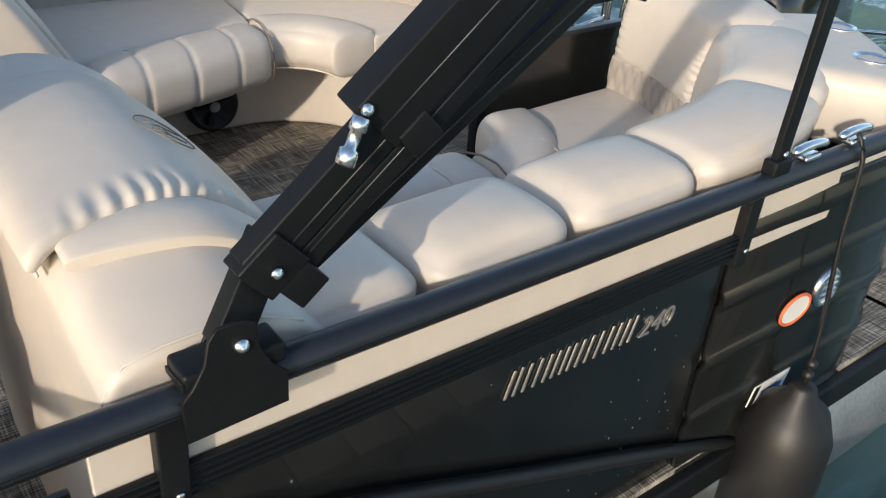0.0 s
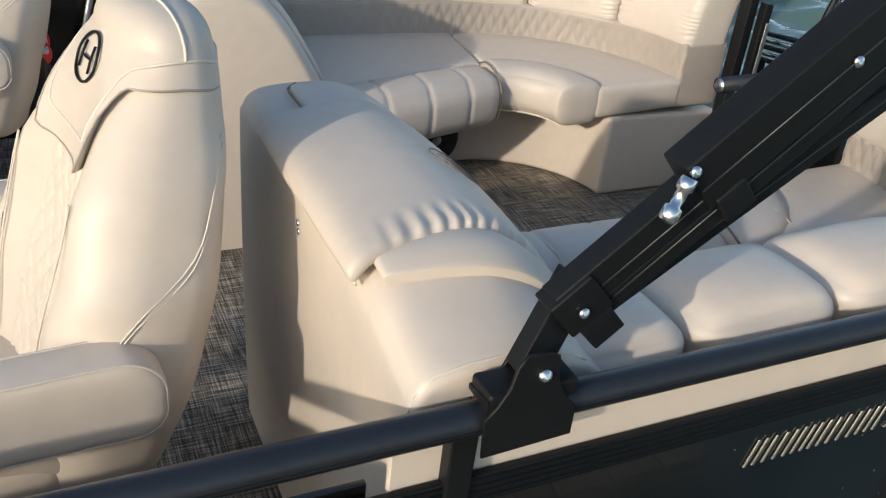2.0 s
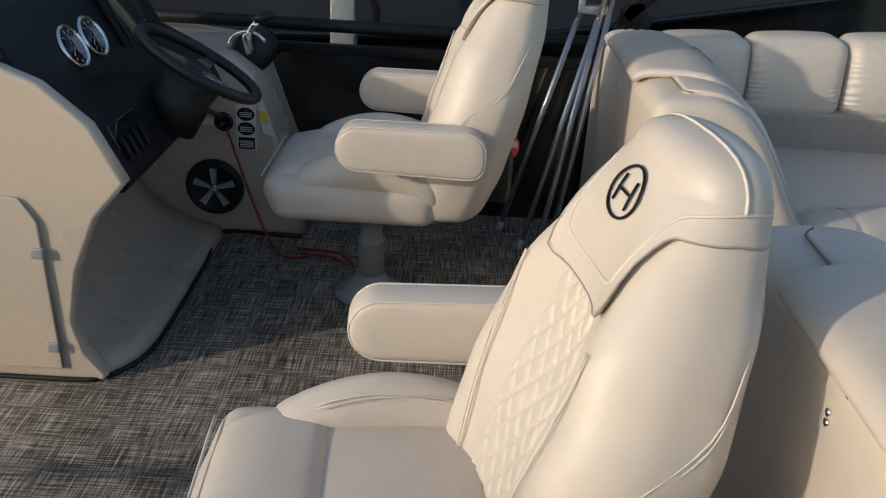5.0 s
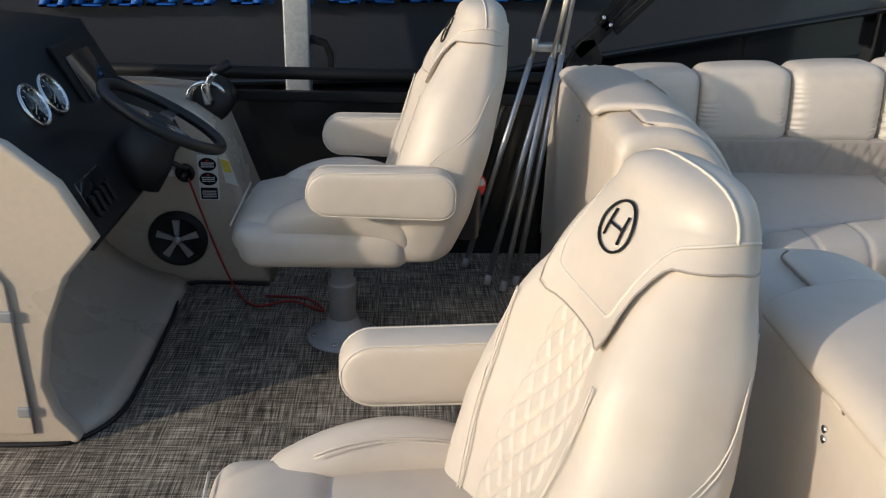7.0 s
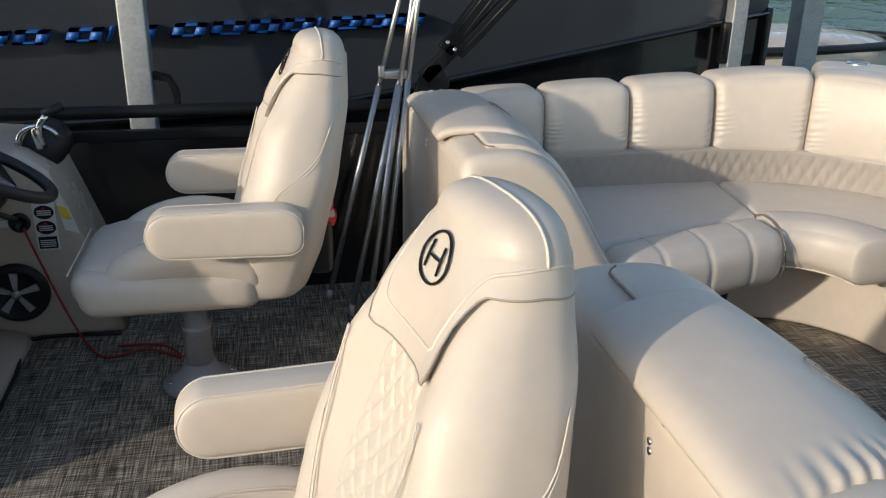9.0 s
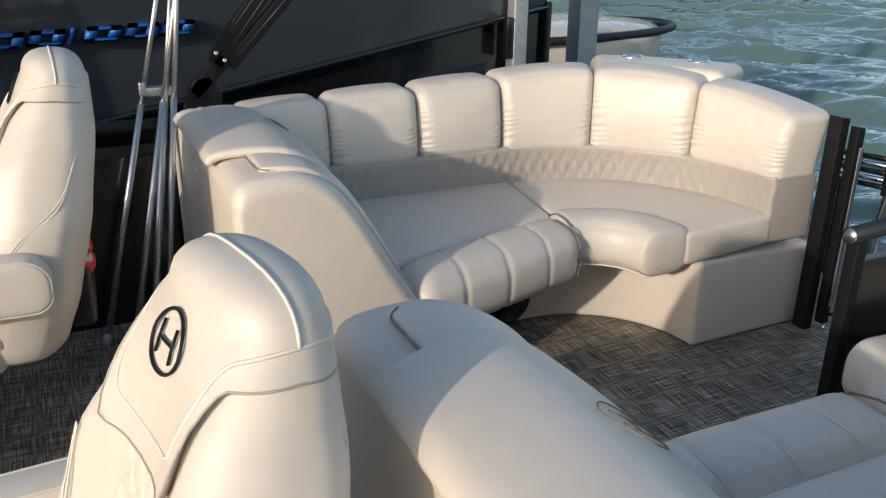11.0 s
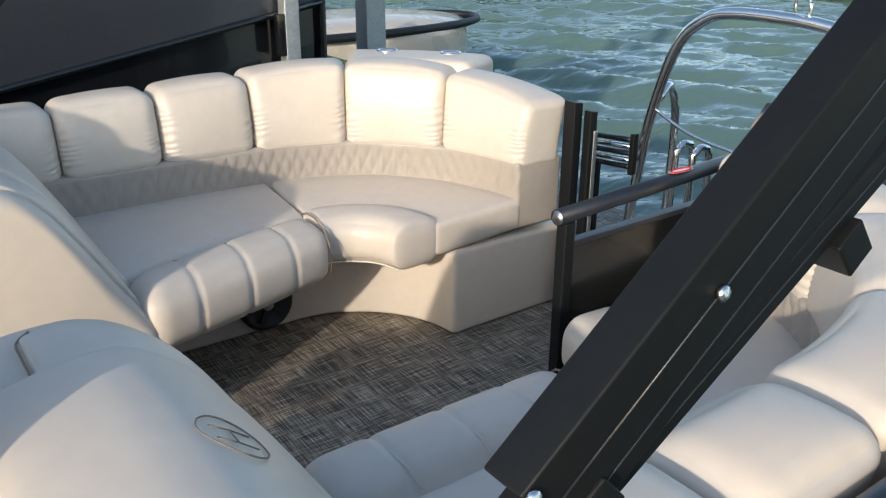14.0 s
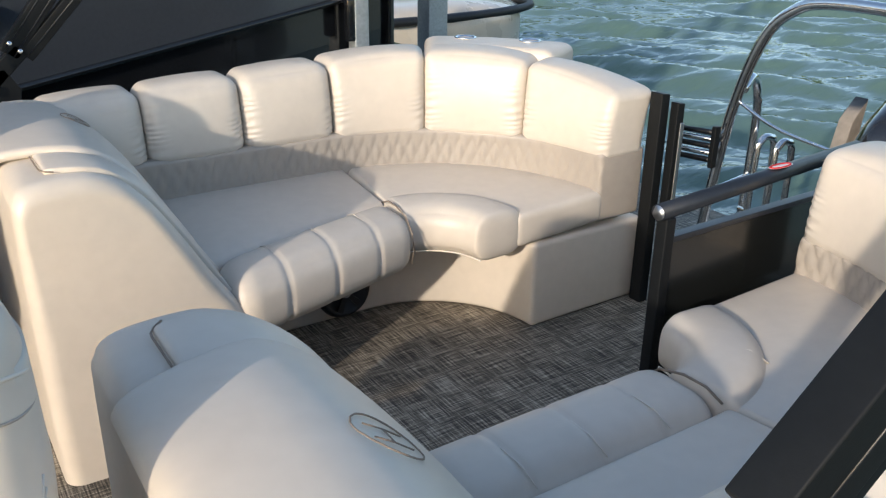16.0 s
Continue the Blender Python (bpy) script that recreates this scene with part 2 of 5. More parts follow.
# ---- water, deck, hull ----
def water_material():
    m = bpy.data.materials.new("green_lake_water")
    m.use_nodes = True
    n, l = m.node_tree.nodes, m.node_tree.links
    b = n["Principled BSDF"]
    b.inputs["Base Color"].default_value = (0.095, 0.158, 0.135, 1)
    b.inputs["Roughness"].default_value = 0.05
    b.inputs["IOR"].default_value = 1.45
    tc = n.new("ShaderNodeTexCoord")
    mp = n.new("ShaderNodeMapping")
    mp.inputs["Rotation"].default_value = (0, 0, radians(-35))
    mp.inputs["Scale"].default_value = (1.0, 2.4, 1)
    l.new(tc.outputs["Object"], mp.inputs[0])
    t1, t2 = n.new("ShaderNodeTexNoise"), n.new("ShaderNodeTexNoise")
    t1.inputs["Scale"].default_value, t1.inputs["Detail"].default_value = 3.2, 3
    t2.inputs["Scale"].default_value, t2.inputs["Detail"].default_value = 0.35, 2
    for t in (t1, t2):
        l.new(mp.outputs[0], t.inputs["Vector"])
    a = n.new("ShaderNodeMath"); a.operation = "ADD"
    l.new(t1.outputs["Fac"], a.inputs[0]); l.new(t2.outputs["Fac"], a.inputs[1])
    bp = n.new("ShaderNodeBump")
    bp.inputs["Strength"].default_value, bp.inputs["Distance"].default_value = 0.5, 0.05
    l.new(a.outputs[0], bp.inputs["Height"])
    l.new(bp.outputs[0], b.inputs["Normal"])
    return m


WATER_Z = -0.62
wx = np.concatenate([[-400, -120, -40, -12, -4], np.linspace(0, 20, 230), [24, 30, 60, 150, 400]])
wy = np.concatenate([[-400, -120, -40, -12, -5], np.linspace(-2, 30, 330), [34, 45, 80, 160, 400]])
GX, GY = np.meshgrid(wx, wy, indexing="ij")
GZ = np.zeros_like(GX)
wr = np.random.RandomState(3)
for k in range(26):
    lam = 0.30 * 1.085 ** k
    th = math.radians(55) + wr.normal(0, 0.45)
    GZ += 0.0125 * lam ** 0.9 * np.sin((GX * math.cos(th) + GY * math.sin(th)) * 2 * math.pi / lam + wr.uniform(0, 6.28))
fade = np.clip(np.minimum.reduce([GX + 0.0, 20 - GX, GY + 2, 30 - GY]) / 1.5, 0, 1)
GZ = GZ * fade + WATER_Z
m_y = len(wy)
wf = [(i * m_y + j, (i + 1) * m_y + j, (i + 1) * m_y + j + 1, i * m_y + j + 1) for i in range(len(wx) - 1) for j in range(m_y - 1)]
mesh_object("water", np.stack([GX, GY, GZ], -1).reshape(-1, 3).tolist(), wf, water_material())
tagged(bpy.data.objects["water"], "rippled green lake water round the moored boats", "water", kind="structure")
block("floor", (-0.9, 1.385, -0.02), (6.0, 2.74, 0.04), CARPET, r=0.003)
tagged(bpy.data.objects["floor"], "boat deck covered with brown and grey woven vinyl", "floor", kind="structure")


# ---- benches ----
CX, R0 = 1.0, 0.73
ARC = R0 * math.pi / 2


def bench_warp(cy, sg, lift=0.0):
    def f(p):
        u, r, z = p
        if u <= CX:
            return (u, cy + sg * r, z)
        t = (u - CX) / R0
        return (CX + r * math.sin(t), cy + sg * r * math.cos(t), z)
    return f


def seam_line(name, w, pts, rad, mat, parent):
    return tube(name, [w(p) for p in pts], rad, mat, parent, seg=6)


def bench(cy, sg, group, top, low, cuts, flare, crown, label):
    w = bench_warp(cy, sg)
    b = thing("corner_bench", label, "bench", group=group)

    def blk(name, u0, u1, r0, r1, z0, z1, mat, rad, n, puff=(0, 0, 0), parent=b, extra=None, label=""):
        c, s = ((u0 + u1) / 2, (r0 + r1) / 2, (z0 + z1) / 2), (u1 - u0, r1 - r0, z1 - z0)
        v, f = rbox(c, s, rad, n, (lambda p: w(extra(p))) if extra else w, puff)
        return mesh_object(name, v, f, mat, parent, True, label)

    def out(p):
        """The straight run widens towards the lounge back."""
        k = max(0.0, CX - p.x) / 0.65
        return Vector((p.x, p.y - flare * k * max(0, min(1, (0.66 - p.y) / 0.25)), p.z))

    END = CX + ARC
    blk("base", 0.30, END - 0.004, 0.415, 0.93, 0.0, 0.318, VINYL, 0.02, (26, 2, 2))

    def channels(u0, u1, k):
        def f(p):
            t = (p.x - u0) / (u1 - u0) * k
            d = abs(t - round(t)) if 0.5 < t < k - 0.5 else 0.5
            dip = 0.006 * math.exp(-(d / 0.05) ** 2)
            q = p - Vector((p.x, 0.27, 0.35))
            q.x = 0
            return out(p - q.normalized() * dip if q.length > 0.02 else p)
        return f
    bo = blk("bolster", 0.35, CX + 0.03, 0.115, 0.345, 0.262, 0.452, VINYL, 0.072, (64, 3, 2), (0, 0.008, 0.010), extra=channels(0.35, CX + 0.03, 4))
    ring = [(0.335, 0.440), (0.29, 0.4585), (0.23, 0.4585), (0.168, 0.440), (0.130, 0.400), (0.114, 0.35), (0.128, 0.295)]
    for k in (1, 2, 3):
        u = 0.35 + (CX - 0.32) * k / 4
        tube("seam", [w(out(Vector((u, r, z - 0.003)))) for r, z in ring], 0.0018, PIPING, bo, 6)
    tube("piping", [w(out(Vector((CX + 0.027, r - 0.004 if r < 0.2 else r, z + 0.001)))) for r, z in ring], 0.003, SEAM_AND_SHADE, bo, 6)
    bo2 = blk("curved_bolster", CX + 0.038, END - 0.004, 0.175, 0.375, 0.298, 0.456, VINYL, 0.058, (22, 3, 2), (0, 0.006, 0.014), extra=lambda p: p)
    u = CX + ARC * 0.45
    tube("seam", [w((u, r, z)) for r, z in [(0.365, 0.44), (0.32, 0.466), (0.25, 0.465), (0.20, 0.448), (0.172, 0.40), (0.176, 0.34)]], 0.0022, PIPING, bo2, 6)
    tube("edge_piping", [w((CX + t, 0.192, 0.306)) for t in np.linspace(0.05, ARC - 0.02, 14)], 0.003, PIPING, bo2, 6)
    for u0, u1, k in ((0.30, CX + 0.06, 8), (CX + 0.066, END, 14)):
        st = blk("seat", u0, u1, 0.335, 0.72, 0.32, 0.436, VINYL, 0.028, (k, 5, 1), (0, 0, 0.010), extra=lambda p: out(Vector((p.x, p.y, p.z + 0.02 * (p.y - 0.34) / 0.38))))
        tube("piping", [w((t, 0.70, 0.452)) for t in np.linspace(u0 + 0.03, u1 - 0.03, 12)], 0.0028, SEAM_AND_SHADE, st, 6)

    def quilt(p):
        t = (p.x * 21.0) % 2.0
        zig = abs(t - 1.0)
        e = (p.z - 0.455) / 0.10
        d = min(abs(zig - e), abs(1 - zig - e))
        k = 0.007 * math.exp(-(d / 0.12) ** 2)
        return Vector((p.x, p.y + (k if p.y < 0.75 else 0), p.z))
    blk("quilted_band", 0.22, END - 0.004, 0.69, 0.90, 0.34, low + 0.03, VINYL_DARK, 0.016, (260, 1, 12), extra=quilt, label="taupe quilted lower back")
    for i in range(len(cuts) - 1):
        u0, u1 = cuts[i], cuts[i + 1]

        def shape(p, u0=u0, u1=u1):
            e = min(abs(p.x - u0), abs(p.x - u1)) / 0.065
            t = (p.z - low) / 0.30
            g = 0.0036 * math.sin(p.z * 270 + 2.5 * math.sin(p.z * 41 + u0 * 9) + (0.5 - abs(p.x - u0) / (u1 - u0)) * 22) * max(0, 1 - e) * max(0, 1 - abs(t - 0.35) / 0.55)
            return Vector((p.x, p.y + (g if p.y < 0.8 else 0) + 0.035 * t * t - 0.008, low + (p.z - low) / 0.30 * (top(p.x) - low)))
        blk("back_cushion", u0 + 0.0005, u1 - 0.0005, 0.70, 0.90 if flare else 0.925, low, low + 0.30, VINYL, (0.050 if u1 < CX + 0.1 else 0.034) + crown, (16, 4, 64), (0, 0.016, 0.012 + crown * 2.6), extra=shape)
    # corner shelf with two steel cup holders
    zt = top(CX + ARC / 2)
    sh = blk("corner_shelf", CX + 0.34 * ARC, CX + 0.70 * ARC, 0.86, 1.11, zt - 0.16, zt + 0.008, VINYL, 0.035, (12, 3, 2), label="padded corner shelf behind the cushions")
    for k in (0.44, 0.60):
        x, y, z = w((CX + k * ARC, 1.04, zt + 0.011))
        lathe("cup_holder", [(0.030, -0.03), (0.034, 0.0), (0.042, 0.003), (0.044, 0.0), (0.044, -0.004)], CHROME, sh, (x, y, z), seg=20, label="steel cup holder")
    return b


CUTS_FAR = [0.05, 0.36, 0.69, CX + 0.03, CX + ARC / 3, CX + 2 * ARC / 3, CX + ARC]
CUTS_NEAR = [0.04, 0.318, 0.605, 0.91, CX + 0.27 * ARC, CX + 0.60 * ARC, CX + ARC]


def top_far(u):
    return 0.805 + 0.045 * (u - 0.2) if u < CX else 0.841 + 0.038 * math.sin(min(1, (u - CX) / ARC) * math.pi) - 0.05 * ((u - CX) / ARC) ** 2


def top_near(u):
    return 0.725 + 0.04 * (u - 0.3) if u < CX else 0.753 + 0.05 * min(1, (u - CX) / ARC) ** 0.8


bench(1.76, 1, "corner benches", top_far, 0.56, CUTS_FAR, 0.19, 0.0, "beige vinyl corner bench with rounded back cushions along the far rail")
bench(0.99, -1, "corner benches", top_near, 0.53, CUTS_NEAR, 0.0, 0.008, "beige vinyl corner bench with low puffed cushions inside the rail")


# ---- lounge ends ----
LOUNGE = [(-0.128, 0.0), (-0.134, 0.28), (-0.134, 0.70), (-0.127, 0.765), (-0.105, 0.792), (-0.06, 0.802), (0.0, 0.805), (0.05, 0.800), (0.112, 0.772), (0.175, 0.704), (0.24, 0.602), (0.306, 0.487), (0.38, 0.372), (0.398, 0.32), (0.385, 0.15), (0.38, 0.0)]


def lounge_end(inner, way, length, label):
    """A lounge back built from its aisle end (inner) towards the side of the boat (way +1 or -1)."""
    L = thing("lounge_back", label, "seat back", (0, inner, 0), "lounge backs")
    fine = [(p.x, p.z) for p in smooth_path([(x, 0, z) for x, z in LOUNGE], 3)]
    R = 0.045
    stations = [(R * (1 - math.sin(a)), R * (1 - math.cos(a))) for a in np.linspace(0, math.pi / 2, 7)]
    rows = [(y, d) for d, y in stations] + [(y, 0.0) for y in np.linspace(0.1, length - 0.1, 12)] + [(length - 0.4 * y, 0.4 * d) for d, y in reversed(stations)]

    def droop(v):
        """The top falls away towards the side of the boat."""
        k = max(0.0, (v - (length - 0.20)) / 0.20)
        return 0.042 * k * k * (3 - 2 * k)
    vs, fs = [], []
    for y, d in rows:
        for x, z in fine:
            k = Vector((x - 0.09, (z - 0.36) if z > 0.3 else 0)).normalized() * d
            vs.append((x - k.x, way * y, z - k.y - droop(y) * max(0.0, min(1.0, z / 0.8))))
    m_ = len(fine)
    for j in range(len(rows) - 1):
        for i in range(m_ - 1):
            fs.append((j * m_ + i, j * m_ + i + 1, (j + 1) * m_ + i + 1, (j + 1) * m_ + i))
    fs += [tuple(range(m_)), tuple(range((len(rows) - 1) * m_, len(rows) * m_))]
    body = mesh_object("body", vs, fs, VINYL, L)
    ridge = smooth_path([(-0.139, 0, 0.778), (-0.130, 0, 0.793), (-0.104, 0, 0.804), (-0.04, 0, 0.810), (0.03, 0, 0.808), (0.09, 0, 0.788), (0.16, 0, 0.727), (0.24, 0, 0.606), (0.31, 0, 0.487), (0.37, 0, 0.392)], 8)
    cum = [0.0]
    for a, b in zip(ridge, ridge[1:]):
        cum.append(cum[-1] + (b - a).length)
    span = cum[-1]

    def lay(u, v, h):
        """A place on the top: u across it from the front edge down the slope, v from the aisle end, h above it."""
        t = max(0.0, min(1.0, u)) * span
        i = min(max(0, int(np.searchsorted(cum, t)) - 1), len(ridge) - 2)
        a = ridge[i].lerp(ridge[i + 1], (t - cum[i]) / (cum[i + 1] - cum[i]))
        d = (ridge[i + 1] - ridge[i]).normalized()
        nrm = Vector((-d.z, 0, d.x))
        return a + nrm * h + Vector((0, way * v, -droop(v)))

    def pad_in(u):
        return 0.250 - 0.055 * min(1.0, u / 0.28)

    def pad_out(u):
        return length - 0.175 - 0.055 * math.sin(math.pi * min(1.0, u / 0.78)) ** 0.8 - 0.03 * max(0.0, u - 0.7)

    def sheet(name, u0, u1, f0, f1, z0, z1, rad, n, puff, mat, fold=None, label=""):
        """A soft pad between u0 and u1 and from f0(u) to f1(u) along the top."""
        W = 0.4
        def warp(p):
            u = u0 + (u1 - u0) * max(0.0, min(1.0, p.x / W + 0.5))
            a, b = f0(u), f1(u)
            k = max(0.0, min(1.0, p.y / W + 0.5))
            h = p.z + (fold(u, k, b - a) if fold and p.z > (z0 + z1) / 2 else 0.0)
            return lay(u, a + (b - a) * k, h)
        v, f = rbox((0, 0, (z0 + z1) / 2), (W, W, z1 - z0), rad, n, warp, (0, 0, puff))
        return mesh_object(name, v, f, mat, L, True, label)

    def gathers(u, k, run):
        away = (1 - k) * run
        e = max(0.0, 1 - away / 0.065) * max(0.0, min(1.0, (u - 0.05) / 0.1, (0.80 - u) / 0.1))
        g = max(0.0, 1 - k * run / 0.02) * 0.3
        return (0.0042 * math.sin(u * 175 + 1.8 * math.sin(u * 23) + away * 60 * (u - 0.4)) - 0.004 * max(0.0, 1 - away / 0.02)) * e + 0.0022 * math.sin(u * 95) * g
    pad = sheet("pad", 0.0, 1.0, pad_in, pad_out, -0.006, 0.020, 0.0125, (210, 44, 1), 0.014, VINYL, gathers)
    sheet("flap", 0.05, 0.86, lambda u: pad_out(u) - 0.012, lambda u: length - 0.155 + 0.028 * math.sin(math.pi * (u - 0.05) / 0.81), -0.010, 0.007, 0.008, (40, 10, 1), 0.010, VINYL)
    roll = sheet("head_roll", 0.14, 1.0, lambda u: 0.062 + 0.02 * max(0.0, 1 - (u - 0.14) / 0.12) ** 2, lambda u: pad_in(u) + 0.006, -0.012, 0.006, 0.009, (40, 14, 1), 0.016, VINYL)
    # dark tube stands in for the shade of a recess the body lacks
    rim = [lay(0.132 + 0.035 * max(0.0, 1 - k / 0.25) ** 2, 0.062 + (pad_in(0.14) - 0.062) * k, 0.001) for k in np.linspace(0, 1, 12)]
    tube("recess_shade_line", rim, 0.002, SEAM_AND_SHADE, roll, 6)
    tube("piping", [lay(0.012, v, 0.0) + Vector((-0.002, 0, -0.012)) for v in np.linspace(0.46, length - 0.19, 12)], 0.0025, PIPING, pad, 6)
    tube("zip_pull", [lay(0.012, v, 0.0) + Vector((-0.0035, 0, -0.010)) for v in (0.44, 0.50)], 0.0035, PIPING, pad, 6)
    lathe("zip_end", [(0.004, 0), (0.0035, 0.003), (0.0, 0.004)], SEAM_AND_SHADE, pad, lay(0.012, 0.505, 0.0) + Vector((-0.0045, 0, -0.011)), "x", 8)
    edge = [(-0.1335, length - 0.008, z) for z in np.linspace(0.12, 0.70, 12)] + [(x + 0.001, length - 0.008, z - 0.043) for x, z in LOUNGE[3:9]]
    tube("corner_seam", [(x, way * y, z) for x, y, z in edge], 0.002, PIPING, body, 5)
    e0, ve = 0.345, length * 0.535
    em = tube("emblem", [lay(e0 + 0.050 * math.cos(t), ve + 0.047 * math.sin(t) + 0.012 * math.cos(t), 0.0352) for t in np.linspace(0, 2 * math.pi, 30, endpoint=False)], 0.0013, SEAM_AND_SHADE, pad, 6, closed=True, label="dark stitched oval emblem")
    for dv in (-0.016, 0.016):
        tube("emblem_bar", [lay(e0 + q, ve + dv + 0.2 * q, 0.0352) for q in (-0.032, 0.0, 0.032)], 0.0012, SEAM_AND_SHADE, em, 5)
    tube("emblem_bar", [lay(e0, ve + q, 0.0352) for q in (-0.016, 0.0, 0.016)], 0.0012, SEAM_AND_SHADE, em, 5)
    for dv, z in ((0.0, 0.723), (0.003, 0.709)):
        lathe("snap", [(0.006, 0), (0.005, 0.004), (0, 0.005)], CHROME, body, (-0.1375, way * (length * 0.5 + dv), z), "x", 10)
    return L


lounge_end(0.97, -1, 0.935, "beige vinyl lounge back with a draped pad inside the boarding rail")
lounge_end(1.695, 1, 0.995, "beige vinyl lounge back with a draped pad, beside the far bench")


# ---- near fence with rail, panel and lettering ----
fence = thing("side_fence", "glossy black side panel under a dark rail, with silver letter shapes", "fence")
xs = np.linspace(-4.0, 1.67, 14)
turn = np.linspace(0.12, math.pi / 2, 9)
tube("rail", [(x, 0.0, 0.714) for x in xs] + [(1.67 + 0.28 * math.sin(t), 0.28 - 0.28 * math.cos(t), 0.712) for t in turn] + [(1.95, 0.95, 0.712)], 0.0215, RAIL, fence, 16)
tube("rail_groove", [(x, -0.021, 0.711) for x in xs], 0.003, BLACK, fence, 6)
panel = slab("panel", [(-4.0, -0.06), (1.013, -0.06), (1.013, 0.565), (-4.0, 0.565)], 0.032, 0.05, PANEL, fence, 0.002)
trim = slab("top_trim", [(-4.0, 0.562), (0.985, 0.562), (0.985, 0.612), (-4.0, 0.612)], 0.004, 0.0165, BLACK, fence, 0.003)
for k in range(4):
    z = 0.573 + 0.011 * k
    tube("trim_rib", [(-4.0, 0.0045, z), (0.985, 0.0045, z)], 0.0028, BLACK, trim, 5)
slab("inner_skin", [(-0.16, 0.55), (1.60, 0.55), (1.60, 0.705), (-0.16, 0.705)], 0.018, 0.030, VINYL, fence, 0.002, label="beige vinyl skin behind the rail")
# added strip behind the forward trim, meant to deepen the fence's shade on deck
slab("bow_shade_strip", [(-4.0, 0.50), (-0.18, 0.50), (-0.18, 0.610), (-4.0, 0.610)], 0.038, 0.048, PANEL, fence, 0.002)
for x in (-2.4, -0.075, 1.0):
    br = slab("rail_bracket", [(x - 0.02, 0.545), (x + 0.014, 0.545), (x + 0.018, 0.70), (x - 0.018, 0.70)], -0.004, 0.026, BLACK, fence, 0.003)
    lathe("bolt", [(0.006, 0), (0.0055, 0.003), (0.002, 0.004)], CHROME, br, (x, -0.004, 0.58), "y", 10)
# rounded, ribbed corner piece at the stern end of the fence
prof_c = [(1.015, 0.034)] + [(1.63 + 0.27 * math.sin(t), 0.30 - 0.27 * math.cos(t)) for t in np.linspace(0, math.pi / 2, 12)] + [(1.90, 0.93)]
verts, faces = [], []
levels = np.linspace(-0.06, 0.655, 60)
for z in levels:
    g = 0.010 * max(0.0, math.cos((z + 0.02) * 2 * math.pi / 0.155)) ** 6
    for i, (x, y) in enumerate(prof_c):
        c = Vector((x - 1.63, y - 0.30)) if x > 1.63 and y < 0.3 else (Vector((0, -1)) if x <= 1.63 else Vector((1, 0)))
        c = c.normalized() * g
        verts.append((x + c.x, y + c.y, z))
m = len(prof_c)
for j in range(len(levels) - 1):
    for i in range(m - 1):
        faces.append((j * m + i, j * m + i + 1, (j + 1) * m + i + 1, (j + 1) * m + i))
cornr = mesh_object("ribbed_corner", verts, faces, PANEL, fence, label="ribbed black corner moulding")
cornr.modifiers.new("thick", "SOLIDIFY").thickness = -0.014
oval = mesh_object("oval_sticker", [(1.305 + 0.055 * math.cos(t), 0.0075, 0.330 + 0.036 * math.sin(t)) for t in np.linspace(0, 2 * math.pi, 24, endpoint=False)], [tuple(range(24))], WHITE, fence, False, "white oval sticker with an orange rim")
oval2 = tube("rim", [(1.305 + 0.055 * math.cos(t), 0.0080, 0.330 + 0.036 * math.sin(t)) for t in np.linspace(0, 2 * math.pi, 24, endpoint=False)], 0.004, ORANGE, oval, 6, closed=True)
horn = lathe("horn_grille", [(0.052, 0.0), (0.052, 0.012), (0.040, 0.020), (0.036, 0.012), (0.0, 0.010)], CHROME, fence, (1.430, 0.024, 0.342), "y", 24, "round chrome horn grille")
for k in range(4):
    block("slat", (1.430, 0.008, 0.318 + 0.016 * k), (0.07, 0.006, 0.006), CHROME, horn, 0.002)
stick = slab("plate_sticker", [(1.225, 0.085), (1.365, 0.085), (1.380, 0.137), (1.240, 0.137)], 0.006, 0.009, WHITE, fence, 0.001, label="white sticker with a dark unreadable line")
slab("print_bar", [(1.265, 0.101), (1.345, 0.101), (1.350, 0.115), (1.270, 0.115)], 0.0040, 0.0050, BLUE, stick, 0)
slab("print_bar", [(1.227, 0.087), (1.245, 0.087), (1.260, 0.135), (1.242, 0.135)], 0.0040, 0.0050, BLACK, stick, 0)


def slant_bars(name, x0, z0, h, widths, gap, mat, y, parent, lean=0.30):
    """A row of letter-sized plain slanted strokes."""
    x = x0
    for wd in widths:
        for a in ((0.10, 0.72) if wd > 0.025 else (0.3,)):
            k = wd * a
            slab(name, [(x + k, z0), (x + k + 0.0055, z0), (x + k + 0.0055 + lean * h, z0 + h), (x + k + lean * h, z0 + h)], y - 0.003, y, mat, parent, 0)
        x += wd + gap


slant_bars("letter_bar", 0.458, 0.448, 0.052, [0.028, 0.037, 0.030, 0.028, 0.035, 0.018, 0.034, 0.032], 0.0085, SILVER, 0.031, panel)


def lettering(text, size, at, rx, rz, mat, parent, name="lettering", shear=0.0, width=1.0):
    cu = bpy.data.curves.new(name, "FONT")
    cu.body, cu.size, cu.extrude, cu.shear = text, size, 0.0012, shear
    cu.space_character = width
    cu.materials.append(mat)
    ob = new(name, cu)
    ob.matrix_world = pose(*at, rx, 0, rz)
    ob.parent = parent
    ob["label"] = "silver raised numerals"
    return ob


lettering("240", 0.060, (0.782, 0.030, 0.444), 90, 0, SILVER, panel, "numerals", 0.25)
# small water spots and scuffs on the panel
rng = random.Random(4)
vs, fs = [], []
